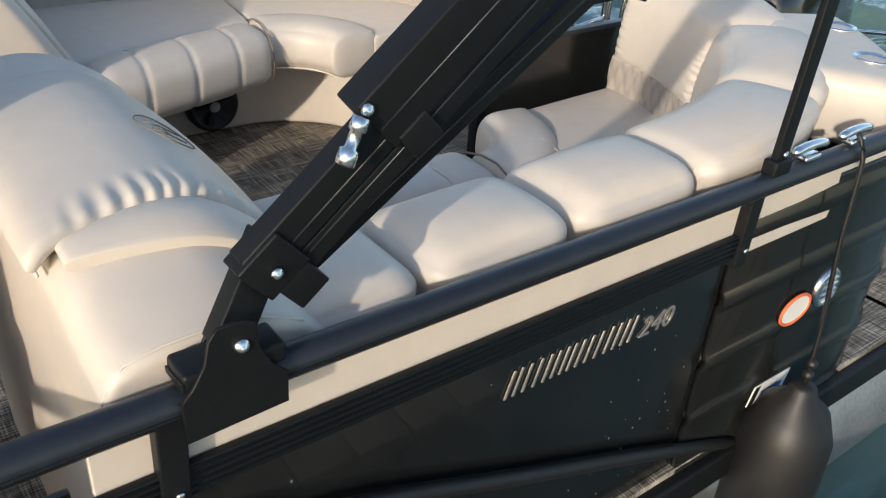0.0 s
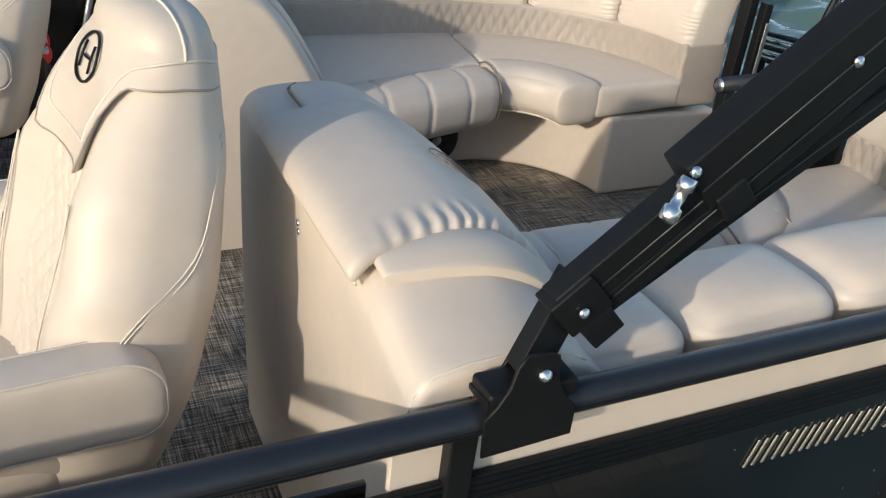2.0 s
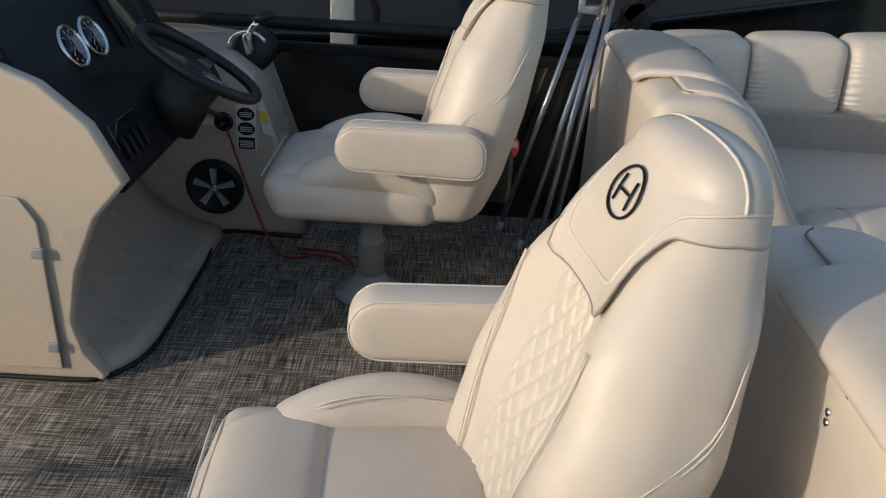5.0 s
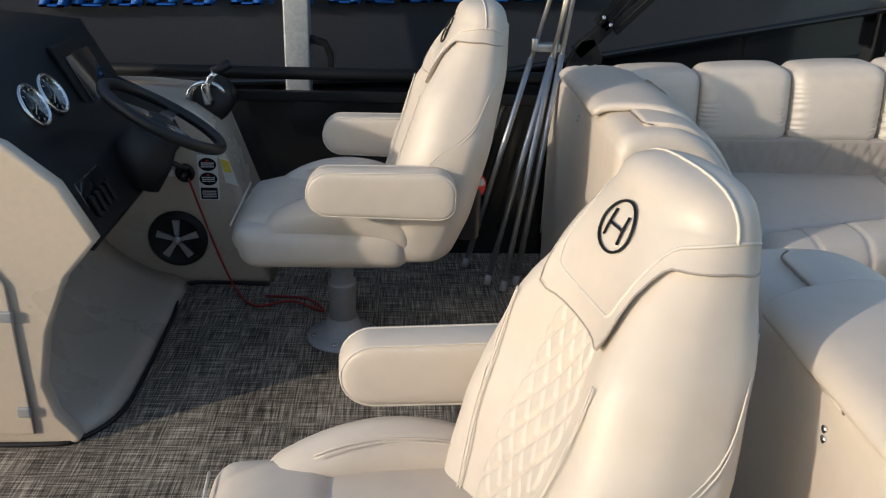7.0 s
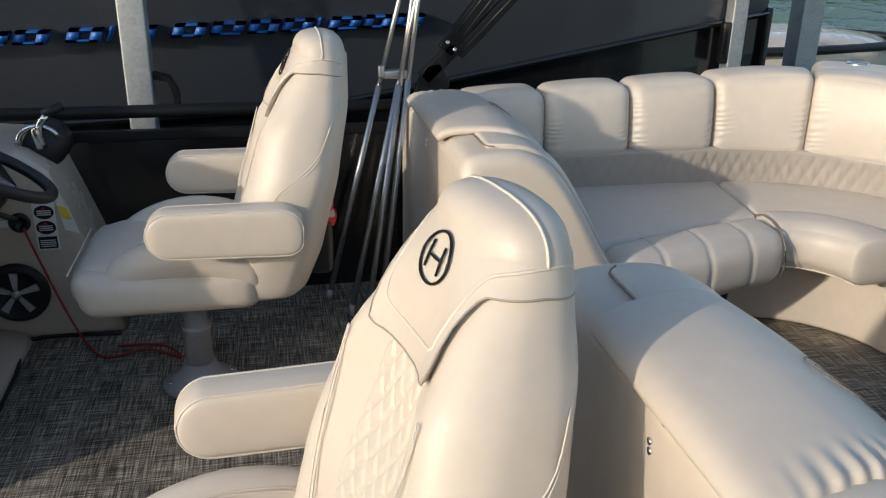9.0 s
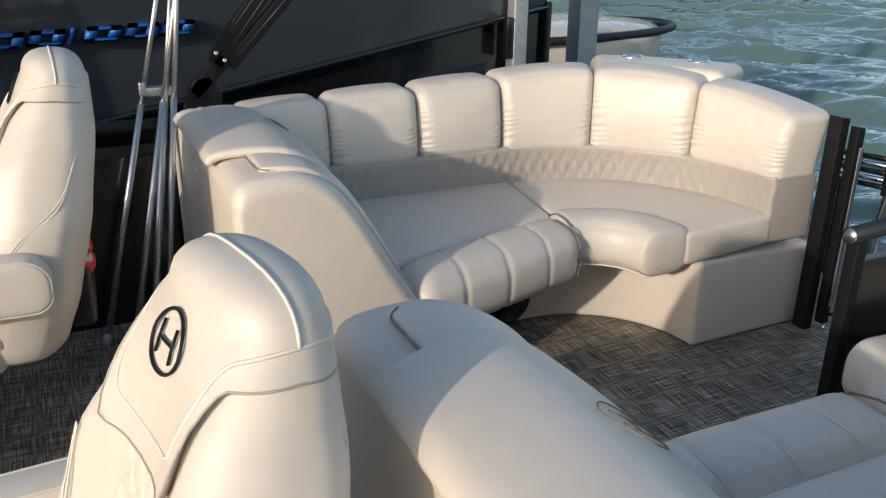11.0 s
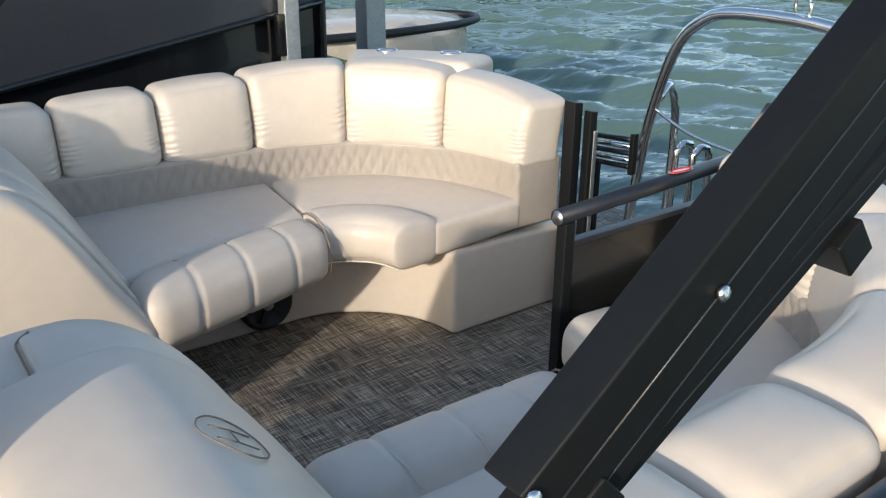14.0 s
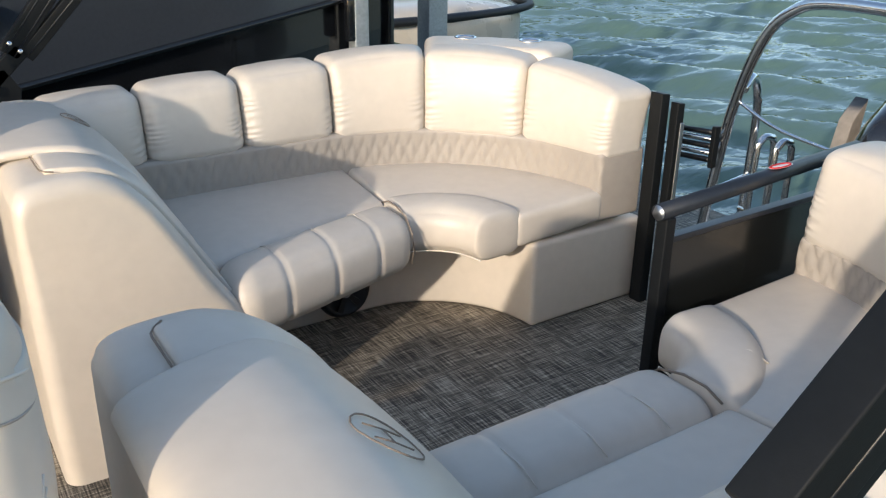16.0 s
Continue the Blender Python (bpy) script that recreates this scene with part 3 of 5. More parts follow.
for k in range(70):
    x, z = rng.gauss(0.92, 0.15), rng.uniform(0.05, 0.54)
    if rng.random() < 0.4:
        x = rng.uniform(-0.3, 0.97)
    if x > 0.975:
        continue
    r = rng.uniform(0.0008, 0.0022)
    i = len(vs)
    vs += [(x + r * math.cos(t), 0.0308, z + 1.6 * r * math.sin(t)) for t in np.linspace(0, 2 * math.pi, 6, endpoint=False)]
    fs.append(tuple(range(i, i + 6)))
tagged(mesh_object("water_spots", vs, fs, SILVER, panel, False), kind="stuff")

# cleats on the rail
def cleat(x, label):
    c = thing("cleat", label, "cleat", (x, 0.0, 0.736), "rail cleats")
    block("foot", (0, 0, 0.006), (0.05, 0.026, 0.012), CHROME, c, 0.005)
    tube("horn", smooth_path([(-0.055, 0, 0.022), (-0.02, 0, 0.027), (0.02, 0, 0.027), (0.055, 0, 0.022)], 4), [0.005] + [0.009] * 11 + [0.005], CHROME, c, 8)
    return c


cleat(1.13, "polished steel cleat bolted on the dark rail")
cleat(1.285, "polished steel cleat with a fender line tied on")
fender = thing("fender", "black boat fender hanging on a thin black line", "fender", (1.285, -0.075, 0.03))
lathe("body", [(0.02, -0.50), (0.07, -0.47), (0.10, -0.40), (0.105, -0.1), (0.10, 0.02), (0.075, 0.09), (0.035, 0.125), (0.03, 0.15), (0.018, 0.16)], RUBBER, fender, seg=28)
tube("line", smooth_path([(0, 0, 0.15), (0.004, 0.01, 0.30), (-0.004, 0.03, 0.50), (0, 0.045, 0.68), (0, 0.07, 0.728)], 5), 0.005, RUBBER, fender, 6)
for z in (0.17, 0.20):
    lathe("knot", [(0.004, 0), (0.012, 0.006), (0.013, 0.018), (0.004, 0.026)], RUBBER, fender, (0, 0, z), seg=10)
hose = thing("dock_line", "black mooring line sagging along the hull side", "rope")
tube("line", smooth_path([(-0.3, 0.0, 0.52), (0.12, 0.008, 0.42), (0.50, 0.010, 0.27), (0.88, 0.01, 0.12), (1.16, 0.01, 0.005), (1.3, 0.01, -0.06)], 6), 0.014, RUBBER, hose, 8)

# deck edge, platform and pontoons
edge = block("deck_edge", (-0.55, 0.005, -0.06), (6.9, 0.035, 0.09), BLACK, r=0.01)
tagged(edge, "black extruded deck edge moulding", "moulding", kind="structure")
plat = block("stern_platform", (2.50, 1.40, -0.02), (0.86, 2.72, 0.04), CARPET, r=0.004)
tagged(plat, "stern platform with the same woven grey covering", "platform", kind="structure")
pe = block("platform_edge", (2.50, 0.02, -0.035), (0.86, 0.06, 0.085), DASH, r=0.012)
tagged(pe, "dark blue grey edging of the stern platform", "edging", kind="structure")
for y in (0.34, 2.46):
    p = thing("pontoon", "dull aluminium pontoon tube under the deck", "pontoon", (0, y, -0.42), "pontoons")
    lathe("tube", [(0.05, -4.2), (0.31, -3.6), (0.32, -2.0), (0.32, 2.7), (0.30, 2.85), (0.02, 2.95)], PONTOON, p, axis="x", seg=36)

# ---- folding canopy frame on the near rail ----
bim = thing("folding_canopy", "folded black canopy frame on a rail mount", "canopy", (0, 0, 0.05))
BOLT1 = Vector((0.0, 0.0, 0.733))


def beam(name, p, q, wdt, dep, parent, mat=BLACK, y=0.0, grooves=0, label=""):
    """A flat aluminium extrusion from p to q, wdt across and dep deep, with ridges along it."""
    k = (q - p).normalized()
    nrm = Vector((k.z, 0, -k.x))
    ln = (q - p).length
    v, f = rbox((ln / 2, 0, 0), (ln, wdt, dep), 0.003, (1, 1, 1), lambda o: p + k * o.x + nrm * o.y + Vector((0, y + o.z, 0)))
    ob = mesh_object(name, v, f, mat, parent, True, label)
    for g in range(grooves):
        off = (g + 0.5) / grooves * wdt - wdt / 2
        tube("ridge", [p + k * 0.004 + nrm * off + Vector((0, y - dep / 2, 0)), q + nrm * off + Vector((0, y - dep / 2, 0))], 0.0025, RAIL, ob, 5)
    return ob


mount = slab("mount", [(-0.067, 0.626), (0.054, 0.632), (0.054, 0.676), (0.036, 0.694), (0.022, 0.722), (0.018, 0.756), (0.004, 0.764), (-0.026, 0.764), (-0.036, 0.750), (-0.042, 0.722), (-0.056, 0.698), (-0.070, 0.682)], -0.030, -0.024, BLACK, bim, 0.002, label="black cast rail mount")
slab("mount_plate", [(-0.030, 0.66), (0.050, 0.665), (0.030, 0.725), (0.01, 0.735), (-0.01, 0.735), (-0.026, 0.70)], 0.024, 0.030, BLACK, bim, 0.002)
slab("web", [(-0.024, 0.690), (0.024, 0.690), (0.024, 0.698), (-0.024, 0.705)], -0.066, -0.060, BLACK, bim, 0.001, "x")
block("mount_saddle", (-0.004, 0.0, 0.70), (0.12, 0.05, 0.026), BLACK, bim, 0.006)
ORG = Vector((0.020, 0.004, 0.808))
UP = Vector((1.13, -0.06, 1.0)).normalized()
ACROSS = Vector((UP.z, 0, -UP.x)).normalized()


def arm_beam(name, d0, d1, n0, n1, dep, parent, y=0.0, ridges=(), label="", mat=BLACK, fan=0.0):
    """A bar of the folded frame: from d0 to d1 along it, between the offsets n0 and n1 across, its face y behind the line."""
    def at(d, n, yy):
        return ORG + UP * d + ACROSS * (n + fan * d) + Vector((0, yy, 0))
    v, f = rbox(((d0 + d1) / 2, (n0 + n1) / 2, y + dep / 2), (d1 - d0, n1 - n0, dep), 0.003, (6, 1, 1), lambda o: at(o.x, o.y, o.z))
    ob = mesh_object(name, v, f, mat, parent, True, label)
    for r in ridges:
        tube("ridge", [at(d, r, y) for d in np.linspace(d0 + 0.003, d1, 6)], 0.0015, RAIL, ob, 5)
    return ob, at


LINK0, LINK1 = Vector((-0.006, 0.0, 0.712)), Vector((0.070, 0.035, 0.812))
L1 = (LINK1 - LINK0).normalized()
LN = Vector((L1.z, 0, -L1.x)).normalized()
ll = (LINK1 - LINK0).length
v, f = rbox((ll / 2, 0, 0), (ll, 0.046, 0.030), 0.003, (1, 1, 1), lambda o: LINK0 + L1 * o.x + LN * o.y + Vector((0, o.z + 0.006, 0)))
mesh_object("lower_link", v, f, BLACK, bim)
_, at = arm_beam("main_arm", 0.0, 1.4, 0.0, 0.048, 0.034, bim, 0.0, (0.030,))
arm_beam("second_arm", 0.02, 1.4, 0.051, 0.082, 0.030, bim, 0.003, (0.060,))
arm_beam("third_arm", 0.03, 1.4, 0.072, 0.108, 0.024, bim, 0.030, (0.090,), fan=0.10)
arm_beam("outer_sleeve", 0.202, 1.4, -0.030, 0.046, 0.046, bim, -0.006, (0.012,))
arm_beam("clamp", 0.212, 0.255, 0.036, 0.078, 0.050, bim, -0.010)
arm_beam("clamp", 0.0, 0.046, 0.062, 0.106, 0.046, bim, -0.004)
arm_beam("pivot_plate", -0.012, 0.05, 0.002, 0.062, 0.040, bim, -0.006)
arm_beam("hook_clip", 0.57, 0.61, 0.165, 0.215, 0.05, bim, 0.02)
for d, n, y in ((0.016, 0.036, -0.007), (0.208, -0.022, -0.007), (0.425, 0.010, -0.007)):
    lathe("bolt", [(0.0075, 0), (0.0075, 0.004), (0.005, 0.006), (0.0, 0.0065)], ALU if d == 0.212 else CHROME, bim, at(d, n, y), "y", 12, "steel bolt")
lathe("bolt", [(0.0095, 0), (0.0095, 0.004), (0.006, 0.008), (0.0, 0.0085)], CHROME, bim, (BOLT1.x, -0.028, BOLT1.z), "y", 12, "steel bolt")
lp = at(0.198, -0.024, -0.012)
latch = lathe("quick_release", [(0.010, 0), (0.010, 0.014), (0.007, 0.016), (0.007, 0.034), (0.011, 0.036), (0.011, 0.052), (0.005, 0.055)], CHROME, bim, (0, 0, 0), "z", 14, "polished quick-release pin")
latch.matrix_basis = Matrix.Translation(lp) @ Vector((-0.45, -0.1, -0.88)).to_track_quat("Z", "Y").to_matrix().to_4x4()
strut = thing("canopy_strut", "black flat canopy strut standing on the rail", "strut")
sb = beam("bar", Vector((1.030, 0.0, 0.757)), Vector((1.075, 0.0, 1.79)), 0.036, 0.014, strut)
lathe("bolt", [(0.007, 0), (0.006, 0.004), (0.0, 0.005)], CHROME, sb, (1.030, -0.008, 0.770), "y", 10)
block("foot", (1.030, 0.0, 0.745), (0.05, 0.03, 0.03), BLACK, strut, 0.005)

# the same kind of folded frame on the far rail
far_frame = thing("folding_canopy", "folded black canopy frame on the far rail", "canopy", (0.03, -0.02, 0.012))
q0, q1 = Vector((-0.06, 2.75, 0.83)), Vector((0.34, 2.75, 1.30))
slab("mount", [(-0.12, 0.70), (0.0, 0.70), (0.02, 0.80), (-0.02, 0.87), (-0.07, 0.86), (-0.11, 0.78)], 2.73, 2.77, BLACK, far_frame, 0.003)
beam("lower_link", q0 - Vector((0.02, 0, 0.02)), Vector((0.04, 2.75, 0.925)), 0.05, 0.04, far_frame)
beam("main_arm", Vector((0.0, 2.75, 0.91)), q1 + Vector((0.05, 0, 0.1)), 0.06, 0.04, far_frame, grooves=2)
beam("second_arm", Vector((0.05, 2.75, 0.90)), q1 + Vector((0.15, 0, 0.05)), 0.045, 0.04, far_frame, grooves=1)
for x, z in ((0.007, 0.947), (0.034, 0.921)):
    lathe("bolt", [(0.009, 0), (0.007, 0.005), (0.0, 0.006)], CHROME, far_frame, (x, 2.728, z), "y", 10)

# ---- aisle panel, gate post, stern gate leaf ----
gate = thing("aisle_panel", "black panel with an open top rail beside the walkway", "panel", (0.1, 0.067, -0.032))
slab("panel", [(1.155, 0.0), (2.0, 0.0), (2.0, 0.645), (1.155, 0.635)], 1.00, 1.014, PANEL, gate, 0.003)
slab("panel_cap", [(1.17, 0.636), (2.0, 0.646), (2.0, 0.662), (1.17, 0.652)], 0.99, 1.022, RAIL, gate, 0.003)
tr = tube("top_rail", [(1.122, 1.005, 0.722), (2.03, 1.06, 0.742)], 0.022, RAIL, gate, 14)
lathe("end_cap", [(0.0195, 0), (0.0195, 0.004), (0.012, 0.007), (0, 0.007)], ALU, tr, (1.121, 1.005, 0.722), "x", 14, "worn bare metal end cap")
block("post", (1.157, 1.007, 0.352), (0.034, 0.036, 0.705), BLACK, gate, 0.004)
st2 = mesh_object("round_sticker", [(1.62 + 0.05 * math.cos(t), 1.030 + 0.016 * math.sin(t), 0.7565) for t in np.linspace(0, 2 * math.pi, 20, endpoint=False)], [tuple(range(20))], WHITE, gate, False, "red and white warning sticker")
tube("rim", [(1.62 + 0.042 * math.cos(t), 1.030 + 0.012 * math.sin(t), 0.7568) for t in np.linspace(0, 2 * math.pi, 20, endpoint=False)], 0.003, RED, st2, 5, closed=True)
gpost = thing("gate_post", "black upright gate posts at the end of the bench", "post", (-0.03, 0.0, 0.0))
slab("post", [(1.915, 0.0), (1.955, 0.0), (1.955, 0.785), (1.915, 0.79)], 1.70, 1.755, BLACK, gpost, 0.004)
slab("leaf_post", [(1.96, 0.03), (1.995, 0.03), (1.995, 0.755), (1.96, 0.76)], 1.665, 1.70, BLACK, gpost, 0.004)
slab("bare_strip", [(1.975, 0.10), (1.993, 0.10), (1.993, 0.69), (1.975, 0.69)], 1.657, 1.664, ALU, gpost, 0.003, label="bare aluminium edge strip")
lathe("hinge_pin", [(0.008, 0), (0.008, 0.02), (0.004, 0.03)], CHROME, gpost, (1.97, 1.66, 0.0), "z", 10)

# ---- far fence ----
ffence = thing("far_fence", "black side fence along the far edge of the deck", "fence")
slab("panel", [(-4.0, -0.06), (1.68, -0.06), (1.68, 0.62), (-4.0, 0.62)], 2.745, 2.76, PANEL, ffence, 0.003)
slab("top_trim", [(-4.0, 0.618), (1.68, 0.618), (1.68, 0.655), (-4.0, 0.655)], 2.735, 2.77, BLACK, ffence, 0.004)
tube("rail", [(-4.0, 2.75, 0.722), (1.68, 2.75, 0.722)], 0.024, BLACK, ffence, 12)


# ---- captain's chairs ----
def curve1(z, pts):
    for (z0, a), (z1, b) in zip(pts, pts[1:]):
        if z <= z1:
            t = max(0, (z - z0) / (z1 - z0))
            t = t * t * (3 - 2 * t) * 0.3 + t * 0.7
            return a + (b - a) * t
    return pts[-1][1]


FRONT = [(0.30, 0.13), (0.40, 0.155), (0.56, 0.195), (0.74, 0.258), (0.88, 0.300), (0.95, 0.325), (1.02, 0.362), (1.08, 0.385)]
REAR = [(0.30, 0.35), (0.45, 0.405), (0.65, 0.452), (0.85, 0.485), (0.97, 0.486), (1.08, 0.455)]
HALF = [(0.34, 0.225), (0.50, 0.262), (0.66, 0.260), (0.80, 0.216), (0.90, 0.168), (0.97, 0.140), (1.02, 0.118), (1.08, 0.10)]


def chair(at, yaw, lift, twist, label, group="captain's chairs"):
    c = thing("captain_chair", label, "chair", at, group, rz=yaw)
    base = lathe("pedestal_base", [(0.118, 0.0), (0.118, 0.006), (0.10, 0.016), (0.062, 0.045), (0.048, 0.075)], GREY, c)
    for k in range(6):
        t = k * math.pi / 3 + 0.3
        lathe("screw", [(0.011, 0.0), (0.010, 0.006), (0.0, 0.009)], CHROME, base, (0.095 * math.cos(t), 0.095 * math.sin(t), 0.014), seg=8)
    lathe("pedestal_post", [(0.043, 0.06), (0.043, 0.19), (0.045, 0.192), (0.045, 0.204), (0.036, 0.206), (0.036, 0.31 + lift)], GREY, c, seg=24)
    block("slide_plate", (0.0, 0, 0.295 + lift), (0.30, 0.26, 0.03), BLACK, c, 0.006)
    L = Vector((0, 0, lift))

    def up(p):
        return p + L
    # seat: box cushion, front roll, sunken middle
    def seat_warp(p):
        q = p.copy()
        q.x -= 0.03 * max(0, (p.z - 0.33) / 0.1) * max(0, -p.x / 0.3)
        return q + L
    block("seat_base", (-0.035, 0, 0.352), (0.49, 0.475, 0.135), VINYL, c, 0.048, (8, 8, 2), seat_warp, (0.02, 0.012, 0))
    mid = block("seat_middle", (0.02, 0, 0.402), (0.30, 0.33, 0.06), VINYL, c, 0.02, (6, 6, 1), up, (0, 0, 0.012))
    def nose(p):
        f = max(0.0, (-0.19 - p.x) / 0.15)
        return Vector((p.x, p.y * (1 - 0.10 * f), p.z - 0.045 * f * f - 0.02 * (abs(p.y) / 0.2) ** 3 * f)) + L
    block("seat_front_roll", (-0.190, 0, 0.388), (0.23, 0.415, 0.105), VINYL, c, 0.050, (8, 10, 2), nose, (0.016, 0, 0.010))
    tube("piping", [Vector((-0.305 + 0.0 * t, 0.19 * t, 0.41)) + L for t in np.linspace(-1, 1, 9)], 0.0028, PIPING, mid, 6)
    for s in (-1, 1):
        def wing(p, s=s):
            q = p.copy()
            q.z += 0.024 - 0.075 * (abs(p.x - 0.01) / 0.24) ** 2.2
            q.y += s * -0.03 * max(0, -p.x / 0.3)
            return q + L
        sw = block("seat_wing", (0.0, s * 0.190, 0.414), (0.45, 0.105, 0.105), VINYL, c, 0.048, (10, 2, 2), wing, (0, 0, 0.012))
        for dy in (-0.005, 0.005):
            tube("stitching", [wing(Vector((x, s * (0.150 + dy), 0.466))) for x in np.linspace(-0.12, 0.16, 10)], 0.0014, PIPING, sw, 5)

    EXP = 3.2
    ct, st = math.cos(radians(twist)), math.sin(radians(twist))

    def ring(z, t, grow=1.0, pull=0.0):
        """Outline of the back at height z; t is the angle, with pi at the front."""
        c, s_ = math.cos(t), math.sin(t)
        f, r, hw = curve1(z, FRONT), curve1(z, REAR), curve1(z, HALF)
        ex = max(2.3, EXP - 5.0 * max(0.0, z - 0.80)) if c < 0 else 2.3
        cx = math.copysign(abs(c) ** (2 / ex), c)
        cy = math.copysign(abs(s_) ** (2 / ex), s_)
        x = (f + r) / 2 + (r - f) / 2 * cx * grow
        if c < 0:
            e = (abs(cy) - 0.72) / 0.30
            x -= 0.052 * math.exp(-e * e) * (1 if z < 0.78 else max(0, (0.96 - z) / 0.18))
        x, y = x + pull - 0.40, hw * cy * grow
        return Vector((0.40 + x * ct - y * st, x * st + y * ct, z)) + L
    NT = 72
    zs = [0.300, 0.306, 0.322] + list(np.linspace(0.35, 0.972, 28))
    vs, fs = [], []
    for j, z in enumerate(zs):
        g = (0.72, 0.9, 0.98)[j] if j < 3 else 1.0
        for i in range(NT):
            vs.append(ring(z, 2 * math.pi * i / NT, g))
    for j in range(len(zs) - 1):
        for i in range(NT):
            fs.append((j * NT + i, j * NT + (i + 1) % NT, (j + 1) * NT + (i + 1) % NT, (j + 1) * NT + i))
    fs += [tuple(reversed(range(NT))), tuple(range((len(zs) - 1) * NT, len(zs) * NT))]
    bk = mesh_object("backrest", vs, fs, VINYL, c)

    def on_front(yy, z, lift_off=0.0):
        ex = max(2.3, EXP - 5.0 * max(0.0, z - 0.80))
        t = math.pi - math.asin(math.copysign(abs(yy) ** (ex / 2), yy))
        q = ring(z, t, 1.0 + 2.4 * max(0.0, lift_off))
        q.x -= lift_off
        return q
    qa, qz = 60, 96
    vs, fs = [], []
    for j in range(qz + 1):
        z = 0.41 + 0.47 * j / qz
        w = 0.36 - 0.03 * j / qz
        for i in range(qa + 1):
            y = -1 + 2 * i / qa
            dd = min(abs(((y * 2.0 + z * 16) % 1.0) - 0.5), abs(((-y * 2.0 + z * 16) % 1.0) - 0.5))
            d = 0.0065 * min(1, dd / 0.16) ** 0.7
            edge = max(0, min(1, (1 - abs(y)) * 6, (z - 0.41) / 0.03))
            vs.append(on_front(y * w, z, d * edge - 0.002))
    for j in range(qz):
        for i in range(qa):
            a = j * (qa + 1) + i
            fs.append((a, a + 1, a + qa + 2, a + qa + 1))
    mesh_object("quilted_insert", vs, fs, VINYL, bk, label="diamond quilted insert")
    for s in (-1, 1):
        for dy in (-0.012, 0.012):
            tube("stitching", smooth_path([on_front(s * (0.46 + dy), 0.43, 0.005), on_front(s * (0.52 + dy), 0.58, 0.005), on_front(s * (0.62 + dy), 0.72, 0.005), on_front(s * (0.68 + dy), 0.79, 0.005)], 6), 0.0014, PIPING, bk, 5)
        for dz in (-0.006, 0.006):
            sd = [ring(z + dz, s * t, 1.004) for t, z in ((2.45, 0.44), (2.25, 0.50), (2.0, 0.57), (1.75, 0.64), (1.5, 0.71), (1.25, 0.79), (1.0, 0.86))]
            tube("stitching", smooth_path(sd, 4), 0.0015, PIPING, bk, 5)
    # padded head cap with a wide rounded tongue down the front
    def tongue(k):
        k = max(0.0, min(1.0, (k - 0.46) / 0.40))
        return k * k * (3 - 2 * k)
    def cap(t, v):
        fr = max(0.0, -math.cos(t))
        yf = tongue(abs(math.sin(t)) ** (2 / EXP))
        zb = 0.938 - (0.128 * (1 - yf) if fr > 0 else 0) - 0.02 * max(0, math.cos(t))
        z = zb + (0.985 - zb) * v
        return ring(z, t, 1.035, -0.006 - 0.006 * fr * (1 - v) ** 0.5)
    vs, fs = [], []
    for v_, g in ((0.0, 0.84), (0.0, 0.97), (0.02, 1.0), (0.06, 1.0), (0.15, 1), (0.3, 1), (0.45, 1), (0.6, 1), (0.75, 1), (0.9, 1), (1.0, 1)):
        for i in range(NT):
            t = 2 * math.pi * i / NT
            q = cap(t, v_)
            cz = Vector(((curve1(q.z - lift, FRONT) + curve1(q.z - lift, REAR)) / 2, 0, q.z))
            vs.append(cz + (q - cz) * g)
    for z, g in ((0.995, 0.975), (1.007, 0.92), (1.018, 0.82), (1.027, 0.67), (1.033, 0.46), (1.036, 0.2)):
        for i in range(NT):
            t = 2 * math.pi * i / NT
            q = ring(min(z, 0.985), t, 1.035, -0.006)
            ctr = Vector((0.405, 0, 1.0)) + L
            q = Vector((ctr.x + (q.x - ctr.x) * g, q.y * g, z + lift))
            vs.append(q)
    nrow = len(vs) // NT
    for j in range(nrow - 1):
        for i in range(NT):
            fs.append((j * NT + i, j * NT + (i + 1) % NT, (j + 1) * NT + (i + 1) % NT, (j + 1) * NT + i))
    fs.append(tuple(range((nrow - 1) * NT, nrow * NT)))
    hc = mesh_object("head_cap", vs, fs, VINYL, c)
    col = [i for i in range(NT) if i in (NT // 4, 3 * NT // 4)]
    over = [vs[j * NT + col[0]] for j in range(8, nrow)] + [vs[j * NT + col[1]] for j in range(nrow - 1, 7, -1)]
    tube("piping", [p + (p - (Vector((0.36, 0, 0.93)) + L)).normalized() * 0.0008 for p in over], 0.0025, PIPING, hc, 6)
    tube("hem", [vs[2 * NT + i] for i in range(NT)], 0.0018, VINYL_DARK, hc, 5, closed=True)
    tube("gusset_piping", [cap(t, 0.20 + 0.55 * math.sin(t) ** 2 + 0.10 * max(0.0, math.cos(t))) for t in np.linspace(0, 2 * math.pi, 72, endpoint=False)], 0.0026, PIPING, hc, 6, closed=True)
    # stitched oval emblem
    def face(y, z):
        ex = max(2.3, EXP - 5.0 * max(0.0, z - 0.80))
        t = math.pi - math.asin(math.copysign(abs(y) ** (ex / 2), y))
        fr = max(0.0, -math.cos(t))
        yf = tongue(abs(math.sin(t)) ** (2 / EXP))
        zb = 0.938 - 0.128 * (1 - yf)
        return ring(z, t, 1.035, -0.0095 - 0.006 * fr * (1 - (z - zb) / (1.0 - zb)) ** 0.5)
    e = tube("emblem", [face(0.27 * math.cos(t), 0.948 + 0.034 * math.sin(t)) for t in np.linspace(0, 2 * math.pi, 26, endpoint=False)], 0.0022, BLACK, hc, 6, closed=True, label="black oval emblem ring")
    for y in (-0.13, 0.13):
        tube("emblem_bar", [face(y, 0.929), face(y, 0.948), face(y, 0.967)], 0.002, BLACK, e, 5)
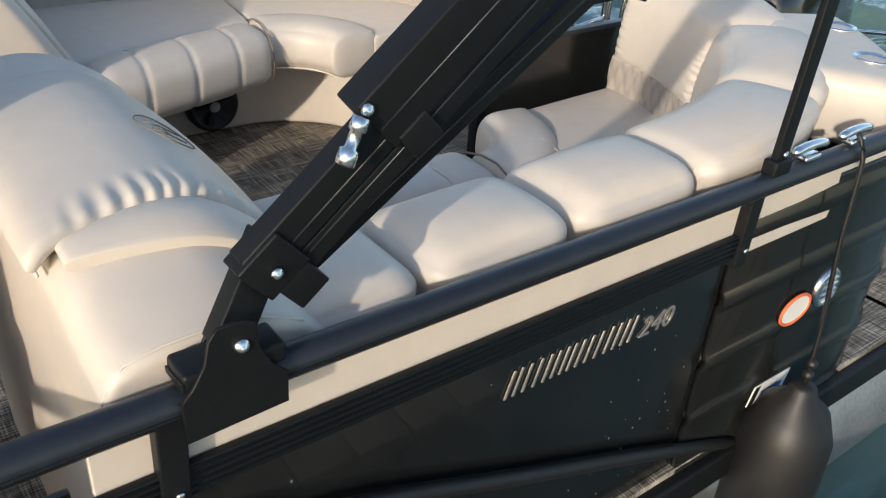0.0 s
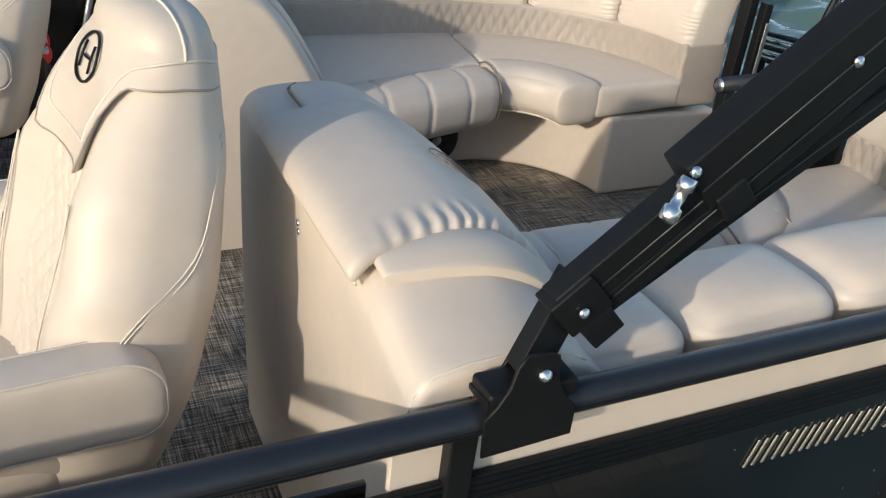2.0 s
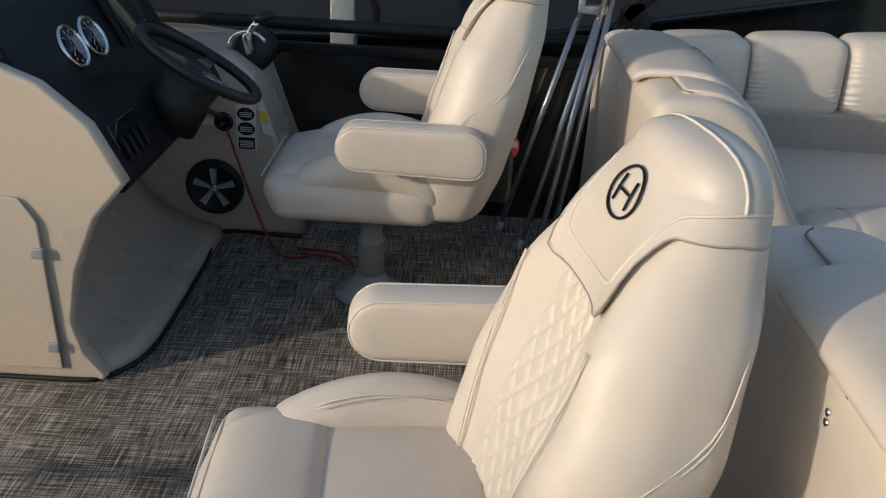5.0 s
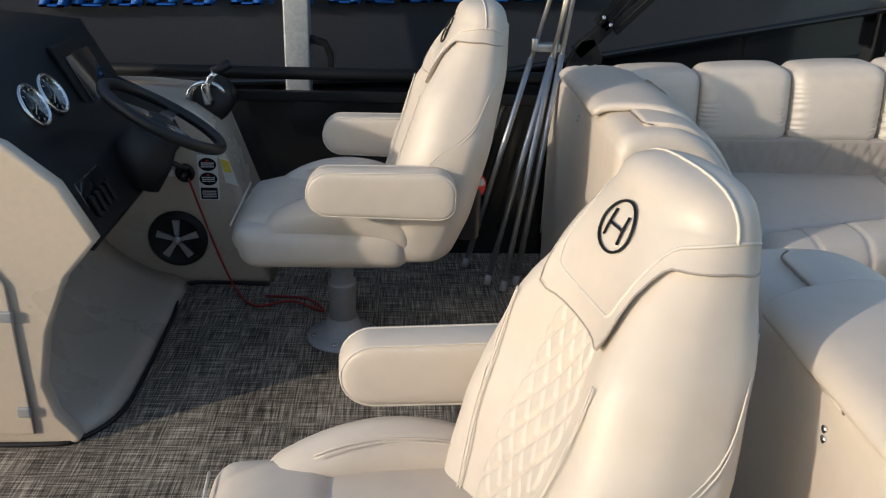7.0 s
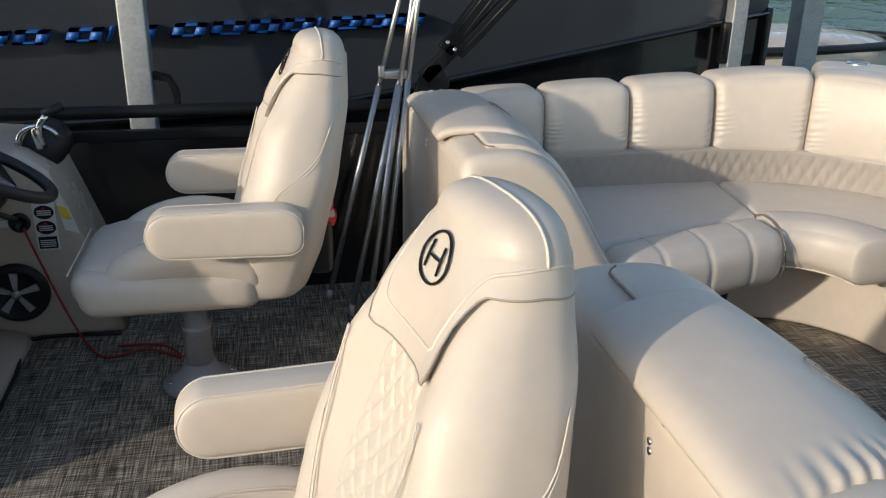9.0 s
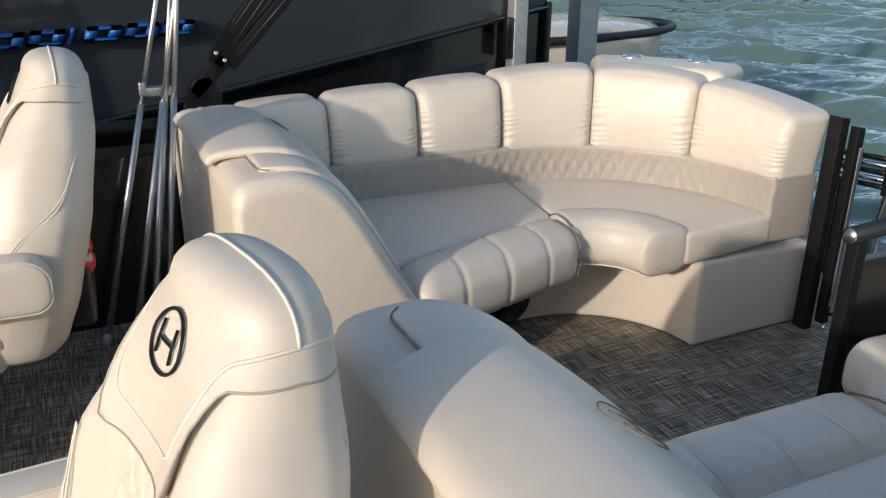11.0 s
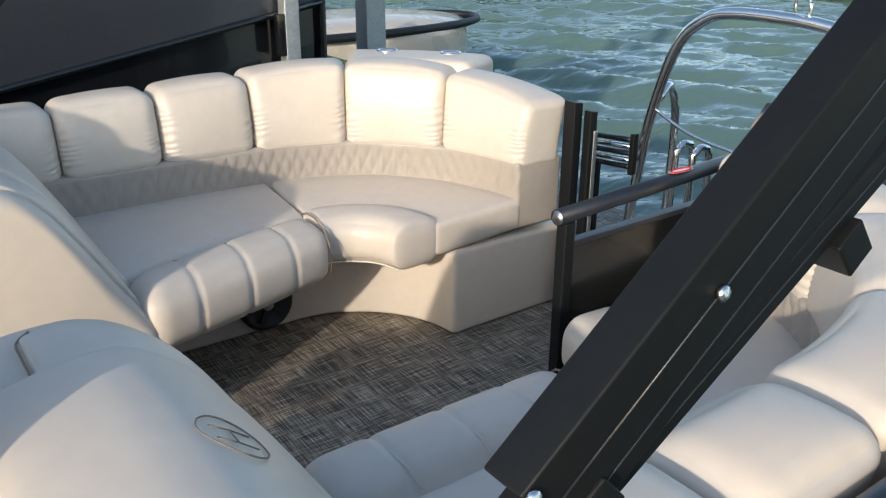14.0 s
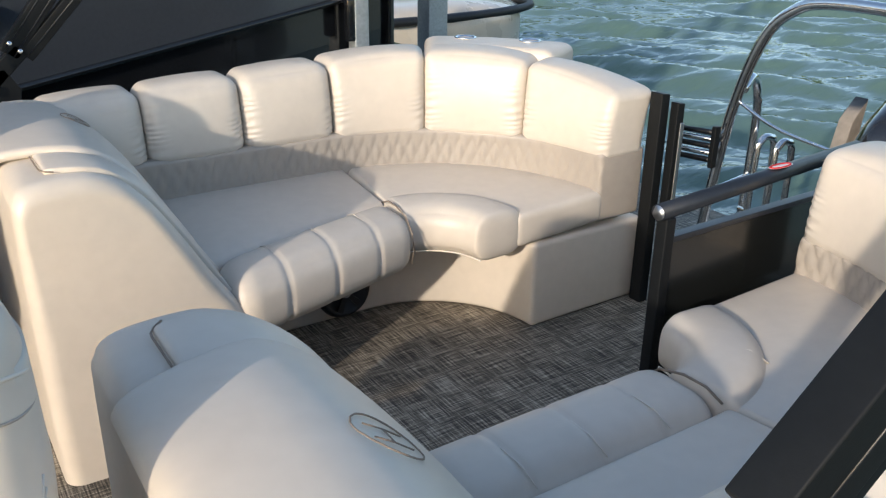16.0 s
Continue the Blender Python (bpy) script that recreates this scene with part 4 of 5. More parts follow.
    tube("emblem_bar", [face(-0.13, 0.948), face(0.0, 0.948), face(0.13, 0.948)], 0.002, BLACK, e, 5)
    for s in (-1, 1):
        def arm(p, s=s):
            q = p.copy()
            q.z += -0.03 * max(0, (p.x - 0.20) / 0.15) ** 2 * (1 if p.z < 0.55 else 0.0)
            return q + L
        n = 40
        ring, R, hl = [], 0.064, 0.205
        for k in range(n):
            t = 2 * math.pi * k / n
            cx = (hl - R) * (1 if math.cos(t) > 0 else -1)
            ring.append((cx + R * math.cos(t), R * math.sin(t)))
        rows = [(-0.0425, 0.08), (-0.0425, 0.4), (-0.042, 0.65), (-0.0405, 0.80), (-0.038, 0.90), (-0.034, 0.95), (-0.026, 1.0), (0.026, 1.0), (0.034, 0.95), (0.038, 0.90), (0.0405, 0.80), (0.042, 0.65), (0.0425, 0.4), (0.0425, 0.08)]
        vs, fs = [], []
        for y, k in rows:
            for x, z in ring:
                ex = (hl - R) * (1 if x > 0 else -1) * (1 if k > 0.75 else k + 0.25) + (x - (hl - R) * (1 if x > 0 else -1)) * k
                vs.append(arm(Vector((0.13 + ex, s * 0.288 + y, 0.555 + z * k))))
        for i in range(len(rows) - 1):
            for j in range(n):
                fs.append((i * n + j, i * n + (j + 1) % n, (i + 1) * n + (j + 1) % n, (i + 1) * n + j))
        fs += [tuple(range(n)), tuple(range((len(rows) - 1) * n, len(rows) * n))]
        a = mesh_object("armrest", vs, fs, VINYL, c)
        for y in (-0.035, 0.035):
            tube("piping", [arm(Vector((0.13 + x * 0.985, s * 0.288 + y, 0.555 + z * 0.965))) for x, z in ring], 0.0022, PIPING, a, 5, closed=True)
    return c


chair((-0.724, 0.637, 0), 4, 0.010, 7, "beige vinyl captain's chair with diamond quilted back and arms")
hch = chair((-0.885, 2.05, 0), 0, 0.055, 1, "beige vinyl captain's chair at the helm on a raised pedestal")
pouch = block("mesh_pouch", (0.385, 0.0, 0.49), (0.07, 0.28, 0.18), RUBBER, hch, 0.02, (2, 6, 4), None, (0.01, 0, 0), "dark mesh pocket on the chair back")
block("pouch_rim", (0.388, 0.0, 0.585), (0.082, 0.29, 0.014), VINYL, pouch, 0.01, (1, 4, 1))
vest = thing("red_vest", "folded red safety vest stuffed into the chair pocket", "vest", (-0.885, 2.03, -0.035))
v, f = rbox((0.402, 0.0, 0.612), (0.05, 0.24, 0.06), 0.025, (3, 10, 3), lambda p: p + Vector((0.01 * math.sin(p.y * 60), 0, 0.012 * math.sin(p.y * 43 + p.x * 50))))
mesh_object("cloth", v, f, RED, vest)

# ---- helm ----
helm = thing("helm_console", "beige moulded helm console with a charcoal dash", "console", (0, 0.19, 0))
side = [(-2.7, 0.0), (-1.545, 0.0), (-1.535, 0.02), (-1.585, 0.09), (-1.605, 0.18), (-1.575, 0.33), (-1.51, 0.48), (-1.425, 0.58), (-1.495, 0.72), (-1.605, 0.815), (-2.7, 1.25)]
slab("side_wall", side, 1.27, 1.315, FIBRE, helm, 0.012, segs=3)
# curved footwell behind the side wall
path = [(-1.47, 0.0), (-1.50, 0.03), (-1.62, 0.07), (-1.74, 0.16), (-1.80, 0.30), (-1.78, 0.45), (-1.66, 0.56)]
pp = smooth_path([(a, 0, b) for a, b in path], 6)
vs, fs = [], []
ysn = np.linspace(1.30, 2.26, 10)
for y in ysn:
    k = min(1.0, (y - 1.30) / 0.22)
    for p in pp:
        fade = max(0, 1 - p.z / 0.12)
        vs.append((p.x - 0.06 * (1 - k) ** 2 * fade, y, p.z))
for i in range(len(ysn) - 1):
    for j in range(len(pp) - 1):
        a = i * len(pp) + j
        fs.append((a, a + 1, a + len(pp) + 1, a + len(pp)))
fw = mesh_object("footwell", vs, fs, FIBRE, helm, label="curved beige footwell moulding")
fw.modifiers.new("thick", "SOLIDIFY").thickness = -0.02
tube("floor_trim", smooth_path([(-2.2, 1.262, 0.006), (-1.66, 1.262, 0.006), (-1.55, 1.285, 0.006), (-1.475, 1.40, 0.006), (-1.462, 1.60, 0.006), (-1.468, 2.0, 0.006), (-1.48, 2.235, 0.006), (-1.18, 2.235, 0.006)], 5), 0.007, RUBBER, helm, 6)
# outboard wall with the speaker, sloping down aft
slab("outboard_wall", [(-2.3, 0.0), (-1.165, 0.0), (-1.215, 0.22), (-1.30, 0.47), (-1.345, 0.60), (-1.42, 0.655), (-1.70, 0.68), (-2.3, 0.72)], 2.245, 2.70, FIBRE, helm, 0.03, segs=3)
spk = lathe("speaker", [(0.105, 0.0), (0.105, 0.012), (0.095, 0.022), (0.082, 0.024), (0.076, 0.012), (0.03, 0.010), (0.0, 0.010)], RUBBER, helm, (-1.494, 2.243, 0.185), "y", 36, "black speaker with silver spokes")


def spokes(parent, c, R, n=6, normal="y"):
    for k in range(n):
        t = k * 2 * math.pi / n + 0.3
        d = Vector((math.cos(t), 0, math.sin(t)))
        e = Vector((-d.z, 0, d.x))
        y = -0.022
        pts = [d * (R * 0.2) + e * R * 0.09, d * (R * 0.92) + e * R * 0.16, d * (R * 0.92) - e * R * 0.16, d * (R * 0.2) - e * R * 0.09]
        vs = [Vector(c) + p + Vector((0, y, 0)) for p in pts] + [Vector(c) + p + Vector((0, y + 0.008, 0)) for p in pts]
        mesh_object("spoke", vs, [(0, 1, 2, 3), (4, 7, 6, 5), (0, 4, 5, 1), (1, 5, 6, 2), (2, 6, 7, 3), (3, 7, 4, 0)], ALU, parent, False)
    lathe("hub", [(R * 0.2, 0), (R * 0.2, 0.004), (R * 0.12, 0.008), (0, 0.008)], ALU, parent, Vector(c) + Vector((0, y, 0)), "y", 16)


spokes(spk, (-1.494, 2.243, 0.185), 0.082, 5)
sock = lathe("power_socket", [(0.034, 0), (0.034, 0.006), (0.022, 0.010), (0.018, 0.004), (0, 0.004)], RUBBER, helm, (-1.449, 2.243, 0.432), "y", 20, "black round power socket")
lathe("plug", [(0.012, 0), (0.012, 0.03), (0.006, 0.045)], RUBBER, sock, (-1.449, 2.235, 0.432), "y", 10)
slab("socket_label", [(-1.53, 0.418), (-1.485, 0.418), (-1.485, 0.442), (-1.53, 0.442)], 2.239, 2.243, WHITE, helm, 0.001)
sign = slab("warning_label", [(-1.405, 0.332), (-1.335, 0.332), (-1.335, 0.498), (-1.405, 0.498)], 2.2385, 2.2425, WHITE, helm, 0.001, label="white label with two black warning ovals")
for z in (0.465, 0.412):
    mesh_object("black_oval", [(-1.37 + 0.031 * math.cos(t), 2.2375, z + 0.024 * math.sin(t)) for t in np.linspace(0, 2 * math.pi, 20, endpoint=False)], [tuple(range(20))], BLACK, sign, False)
    for dz in (-0.010, -0.003, 0.004):
        slab("print_bar", [(-1.392, z + dz), (-1.348, z + dz), (-1.348, z + dz + 0.003), (-1.392, z + dz + 0.003)], 2.2360, 2.2370, WHITE, sign, 0)
    mesh_object("red_mark", [(-1.377, 2.2368, z + 0.011), (-1.363, 2.2368, z + 0.011), (-1.37, 2.2368, z + 0.019)], [(0, 1, 2)], RED, sign, False)
slab("black_box", [(-1.399, 0.338), (-1.341, 0.338), (-1.341, 0.380), (-1.399, 0.380)], 2.2365, 2.2375, BLACK, sign, 0)
for dz in (0.345, 0.352, 0.359, 0.366):
    slab("print_bar", [(-1.394, dz), (-1.346, dz), (-1.346, dz + 0.003), (-1.394, dz + 0.003)], 2.2352, 2.2362, WHITE, sign, 0)
tag = slab("yellow_label", [(-1.312, 0.40), (-1.268, 0.385), (-1.296, 0.48), (-1.328, 0.49)], 2.2385, 2.2425, WHITE, helm, 0.001, label="small yellow and white label")
slab("yellow_field", [(-1.314, 0.44), (-1.287, 0.435), (-1.296, 0.478), (-1.325, 0.487)], 2.2372, 2.2380, YELLOW, tag, 0)
# dash
dash = slab("dash", [(-1.72, 0.58), (-1.455, 0.53), (-1.44, 0.56), (-1.505, 0.70), (-1.64, 0.765), (-1.74, 0.95), (-2.1, 0.98), (-2.3, 0.70)], 1.318, 2.26, DASH, helm, 0.014, label="charcoal plastic dash")
block("switch_panel", (-1.50, 1.46, 0.63), (0.012, 0.17, 0.11), GLASSY, dash, 0.004, (1, 1, 1), lambda p: Vector((p.x - (p.z - 0.63) * 0.42 + 0.022, p.y, p.z)))
for k in range(4):
    block("switch", (-1.485, 1.40 + 0.04 * k, 0.622), (0.012, 0.022, 0.05), BLACK, dash, 0.004, (1, 1, 1), lambda p: Vector((p.x - (p.z - 0.63) * 0.42 + 0.020, p.y, p.z)))
for y in (1.62, 1.75):
    gd = Vector((-1.672, y, 0.815))
    ga = lathe("gauge", [(0.062, 0.0), (0.062, 0.012), (0.056, 0.016), (0.052, 0.010), (0, 0.010)], CHROME, dash, (0, 0, 0), "z", 28, "chrome ringed gauge")
    ga.matrix_basis = Matrix.Translation(gd) @ Euler((0, radians(62), 0)).to_matrix().to_4x4()
    fc = lathe("dial", [(0.050, 0.0105), (0.0, 0.0115)], GLASSY, ga, seg=24)
    for k in range(9):
        t = -0.7 + k * 0.58
        tube("mark", [(0.038 * math.cos(t), 0.038 * math.sin(t), 0.0125), (0.046 * math.cos(t), 0.046 * math.sin(t), 0.0125)], 0.0012, WHITE, ga, 4)
    tube("needle", [(0, 0, 0.0135), (0.022, -0.028, 0.0135)], 0.0014, WHITE, ga, 4)
scr = block("display", (-1.665, 2.02, 0.82), (0.022, 0.26, 0.20), BLACK, dash, 0.008, (1, 1, 1), lambda p: Vector((p.x - (p.z - 0.82) * 0.5, p.y, p.z)))
block("screen", (-1.653, 2.02, 0.82), (0.004, 0.19, 0.135), GLASSY, scr, 0.002, (1, 1, 1), lambda p: Vector((p.x - (p.z - 0.82) * 0.5 + 0.002, p.y, p.z)))
wheel = thing("steering_wheel", "black steering wheel with polished spokes", "steering wheel")
WC = Vector((-1.375, 1.96, 0.755))
WM = Matrix.Translation(WC) @ Euler((radians(-8), radians(30), 0)).to_matrix().to_4x4()
wheel.matrix_world = WM
tube("rim", [(0.178 * math.cos(t), 0.178 * math.sin(t), 0.0) for t in np.linspace(0, 2 * math.pi, 40, endpoint=False)], 0.0165, RUBBER, wheel, 12, closed=True)
lathe("hub", [(0.055, -0.04), (0.055, -0.015), (0.040, -0.005), (0, -0.003)], RUBBER, wheel, seg=24)
for t in (math.pi / 2, math.pi / 2 + 2.15, math.pi / 2 - 2.15):
    d = Vector((math.cos(t), math.sin(t), 0))
    e = Vector((-d.y, d.x, 0))
    pts = [d * 0.04 + e * 0.022, d * 0.168 + e * 0.013, d * 0.168 - e * 0.013, d * 0.04 - e * 0.022]
    vs = [p + Vector((0, 0, -0.014)) for p in pts] + [p + Vector((0, 0, -0.006)) for p in pts]
    mesh_object("spoke", vs, [(3, 2, 1, 0), (4, 5, 6, 7), (0, 1, 5, 4), (1, 2, 6, 5), (2, 3, 7, 6), (3, 0, 4, 7)], CHROME, wheel, False, "polished steel spoke")
lathe("column_boot", [(0.085, -0.20), (0.085, -0.12), (0.07, -0.06), (0.05, -0.03)], RUBBER, wheel, seg=24)
tube("tilt_lever", [(0.05, 0.04, -0.12), (0.12, 0.07, -0.12)], 0.008, RUBBER, wheel, 8)
thr = thing("throttle_lever", "chrome throttle lever on a black control box", "throttle", (-1.37, 2.60, 0.655))
lathe("control_box", [(0.075, -0.06), (0.075, 0.03), (0.06, 0.05), (0.0, 0.055)], RUBBER, thr, axis="y", seg=24)
tube("lever_arm", smooth_path([(0, -0.06, 0.0), (-0.005, -0.07, 0.06), (0.03, -0.07, 0.11)], 4), [0.018] * 5 + [0.012] * 4, CHROME, thr, 10)
tube("grip", [(0.02, -0.07, 0.11), (0.075, -0.04, 0.135)], 0.016, RUBBER, thr, 10)
tube("chrome_arc", [(0.07 * math.cos(t) - 0.01, -0.05, 0.07 * math.sin(t)) for t in np.linspace(0.5, 3.0, 12)], 0.008, CHROME, thr, 8)
# door with hinges on the side wall
door = slab("access_door", [(-2.35, 0.04), (-1.645, 0.04), (-1.65, 0.47), (-1.69, 0.53), (-2.35, 0.60)], 1.258, 1.268, FIBRE, helm, 0.004, label="beige hinged access door")
for z in (0.11, 0.385):
    block("hinge", (-1.66, 1.258, z), (0.034, 0.014, 0.030), GREY, door, 0.005)
cord = thing("charging_cable", "thin red charging cord trailing over the deck", "cable", (0.02, 0.19, 0))
tube("cord", smooth_path([(-1.449, 2.20, 0.425), (-1.42, 2.215, 0.30), (-1.36, 2.20, 0.12), (-1.30, 2.16, 0.012), (-1.22, 2.06, 0.006), (-1.10, 2.10, 0.006), (-0.98, 2.02, 0.006), (-1.05, 2.12, 0.006), (-1.2, 2.14, 0.006)], 6), 0.004, CORD, cord, 6)

# ---- boat poles leaning in the corner ----
tops = [(-0.085, 2.70, 1.35), (-0.03, 2.68, 1.38), (-0.06, 2.71, 1.36), (-0.045, 2.67, 1.40)]
feet = [(-0.438, 2.60, 0.012), (-0.367, 2.444, 0.012), (-0.313, 2.391, 0.012), (-0.26, 2.44, 0.012)]
for a, b in zip(feet, tops):
    pl = thing("support_pole", "slim grey aluminium pole leaning against the far fence", "pole", group="leaning poles")
    a, b = Vector(a), Vector(b)
    k = (b - a).normalized()
    tube("lower_tube", [a, a.lerp(b, 0.6)], 0.011, ALU, pl, 10)
    tube("upper_tube", [a.lerp(b, 0.6), b], 0.0085, ALU, pl, 10)
    tube("rubber_tip", [a - k * 0.01, a + k * 0.03], 0.0145, GREY, pl, 10)
clip = thing("pole_clip", "small grey clamp holding the poles together", "clamp", (-0.170, 2.66, 0.855))
block("body", (0, 0, 0), (0.09, 0.05, 0.03), ALU, clip, 0.006)
block("ear", (-0.05, -0.02, 0.012), (0.022, 0.022, 0.045), ALU, clip, 0.005)

# ---- speaker under the far bench ----
sp2 = thing("bench_speaker", "black round speaker in the bench front", "speaker", (0.88, 2.165, 0.125), rz=0)
lathe("ring", [(0.10, -0.01), (0.10, 0.03), (0.09, 0.045), (0.078, 0.046), (0.072, 0.03), (0.02, 0.028), (0, 0.028)], RUBBER, sp2, axis="y", seg=32)
for k in range(6):
    t = k * math.pi / 3 + 0.2
    d = Vector((math.cos(t), 0, math.sin(t)))
    e = Vector((-d.z, 0, d.x))
    pts = [d * 0.015 + e * 0.007, d * 0.08 + e * 0.013, d * 0.08 - e * 0.013, d * 0.015 - e * 0.007]
    vs = [p + Vector((0, -0.044, 0)) for p in pts] + [p + Vector((0, -0.034, 0)) for p in pts]
    mesh_object("spoke", vs, [(0, 1, 2, 3), (4, 7, 6, 5), (0, 4, 5, 1), (1, 5, 6, 2), (2, 6, 7, 3), (3, 7, 4, 0)], RUBBER, sp2, False)
lathe("hub", [(0.022, 0.04), (0.018, 0.05), (0, 0.052)], GREY, sp2, axis="y", seg=16)

# ---- stern: tow bar, ladder, engine ----
tow = thing("tow_bar", "polished steel tow bar arching over the stern", "tow bar", (-0.11, -0.085, -0.03))
arch = smooth_path([(2.58, 2.03, 0.0), (2.59, 2.005, 0.30), (2.60, 1.955, 0.68), (2.60, 1.865, 0.95), (2.60, 1.76, 1.06), (2.60, 1.63, 1.10), (2.60, 1.35, 1.10), (2.60, 1.10, 1.075), (2.60, 0.80, 1.09), (2.60, 0.62, 0.98), (2.60, 0.53, 0.68), (2.58, 0.48, 0.0)], 6)
tube("arch", arch, 0.022, CHROME, tow, 14)
tube("brace", smooth_path([(2.78, 1.98, 0.0), (2.78, 1.975, 0.55), (2.75, 1.97, 0.72), (2.68, 1.95, 0.78), (2.61, 1.93, 0.74)], 5), 0.018, CHROME, tow, 12)
tube("crossbar", [(2.59, 2.01, 0.30), (2.78, 1.96, 0.36)], 0.011, CHROME, tow, 10)
tube("rope_ring", [(2.60, 1.36 + 0.03 * math.cos(t), 1.145 + 0.042 * math.sin(t)) for t in np.linspace(0, 2 * math.pi, 18, endpoint=False)], 0.006, CHROME, tow, 8, closed=True)
tube("cable", smooth_path([(2.60, 1.94, 0.695), (2.6, 1.764, 0.631), (2.6, 1.564, 0.604), (2.6, 1.35, 0.594), (2.6, 1.0, 0.61), (2.6, 0.56, 0.69)], 5), 0.007, CHROME, tow, 8)
lad = thing("boarding_ladder", "folded steel boarding ladder on the stern platform", "ladder", (-0.11, -0.085, -0.03))
for y in (1.82, 1.905):
    tube("rail", smooth_path([(2.72, y, 0.0), (2.72, y, 0.45), (2.74, y, 0.52), (2.79, y, 0.53), (2.83, y, 0.46), (2.84, y, 0.0)], 5), 0.015, CHROME, lad, 10)
for z in (0.10, 0.22):
    tube("rung", [(2.72, 1.62, z), (2.72, 1.95, z)], 0.010, CHROME, lad, 8)
fold = thing("folded_ladder_steps", "stacked steel ladder steps hanging beside the gate", "ladder", (-0.11, -0.085, -0.03))
for k in range(5):
    tube("step", [(2.50, 2.17, 0.445 + 0.028 * k), (2.50, 1.95, 0.465 + 0.028 * k)], 0.011, CHROME if k % 2 else RUBBER, fold, 10)
block("side_bar", (2.50, 1.945, 0.52), (0.03, 0.022, 0.17), BLACK, fold, 0.004)
block("leg", (2.50, 2.14, 0.22), (0.03, 0.025, 0.46), BLACK, fold, 0.004)
box = thing("platform_step", "white moulded step on the stern platform", "step", (2.62, 1.78, 0))
block("moulding", (0, 0, 0.03), (0.16, 0.36, 0.06), WHITE, box, 0.015)
eng = thing("outboard_engine", "glossy black outboard engine tilted behind the stern", "engine", (3.05, 1.28, 0.0))
v, f = rbox((0, 0, 0), (2, 2, 2), 0.35, (6, 8, 8))
vs = []
for p in v:
    z = 0.41 + 0.39 * p.z
    wd = 0.26 * (1 - 0.25 * max(0, p.z) ** 2)
    x = (0.42 + 0.05 * p.z) * p.x
    y = wd * p.y
    vs.append((x * 0.9, y + 0.0, z + 0.04 * (1 - p.x ** 2) * max(0, p.z)))
cowl = mesh_object("cowl", vs, f, MOTOR, eng)
cowl.matrix_basis = Euler((0, radians(-14), radians(14))).to_matrix().to_4x4()
part_l = slab("side_vane", [(-0.40, 0.20), (-0.30, 0.62), (-0.22, 0.70), (-0.24, 0.55), (-0.32, 0.2)], 0.24, 0.30, WOOD, eng, 0.006, label="dull brown grey side vane")
for k in range(5):
    block("print_bar", (0.10 + 0.035 * k, 0.05, 0.842 - 0.006 * k), (0.022, 0.012, 0.003), WHITE, eng, 0.001)
block("leg", (0.1, 0, -0.35), (0.22, 0.14, 0.8), MOTOR, eng, 0.05, (2, 2, 4))

# ---- boat moored alongside ----
nbt = thing("wake_boat", "dark grey wake boat with blue letter shapes, moored alongside", "boat")


def hull_y(x):
    return 3.70 + 0.13 * x


stations = np.linspace(-6.0, 2.1, 28)
levels = [(-0.60, 0.35), (-0.30, 0.10), (0.0, 0.03), (0.30, 0.0), (0.50, 0.0), (0.52, -0.02), (0.9, -0.05), (1.3, -0.10), (1.75, -0.12), (1.82, 0.0), (1.84, 0.9)]
vs, fs = [], []
for x in stations:
    lift = 0.14 * max(0, x + 0.37) + 0.015 * (x + 2)
    for z, o in levels:
        zz = z + (lift if 0.2 < z < 1.5 else 0)
        vs.append((x, hull_y(x) + o, zz))
m = len(levels)
for i in range(len(stations) - 1):
    for j in range(m - 1):
        fs.append((i * m + j, (i + 1) * m + j, (i + 1) * m + j + 1, i * m + j + 1))
hull = mesh_object("hull_side", vs, fs, HULL, nbt)
hull.data.materials.append(HULL_DARK)
for i, p in enumerate(hull.data.polygons):
    p.use_smooth = False
    if i % (m - 1) < 5:
        p.material_index = 1
slab("transom", [(3.95, -0.6), (6.2, -0.6), (6.2, 1.3), (3.93, 0.95)], 2.09, 2.13, HULL_DARK, nbt, 0.01, axis="x")
block("swim_platform", (2.55, 5.0, 0.30), (0.9, 2.0, 0.10), HULL_DARK, nbt, 0.03)
tube("rub_rail", [(x, hull_y(x) - 0.03, 0.515 + 0.14 * max(0, x + 0.37) + 0.015 * (x + 2)) for x in stations], 0.018, HULL_DARK, nbt, 8)
tube("chrome_line", [(x, hull_y(x) - 0.03, 0.36) for x in np.linspace(-6, 1.2, 8)], 0.007, ALU, nbt, 6)
# blue letters as plain slanted shapes
lx = -2.22
for i, wd in enumerate([0.13, 0.15, 0.15, 0.15, 0.15, 0, 0.16, 0.06, 0.15, 0, 0.16, 0.16, 0.15, 0.15, 0.06, 0.16, 0.15, 0.15]):
    if wd == 0:
        lx += 0.05
        continue
    y = hull_y(lx) - 0.085
    z = 0.868 + 0.022 * (lx + 1.8)
    h = 0.056
    for (a0, a1, b0, b1) in ((0.0, wd * 0.28, 0, h), (0.0, wd * 0.86, h * 0.76, h), (wd * 0.58, wd * 0.86, h * 0.3 if i % 2 else 0, h), (0.0, wd * 0.8, 0, h * 0.2))[: 4 if wd > 0.1 else 1]:
        slab("letter_shape", [(lx + a0 + 0.4 * b0, z + b0), (lx + a1 + 0.4 * b0, z + b0), (lx + a1 + 0.4 * b1, z + b1), (lx + a0 + 0.4 * b1, z + b1)], y - 0.01, y + 0.05, BLUE, nbt, 0)
    lx += wd
badge = block("vent_badge", (-1.92, hull_y(-1.9) - 0.075, 0.90), (0.22, 0.02, 0.028), CHROME, nbt, 0.008, label="chrome side vent")
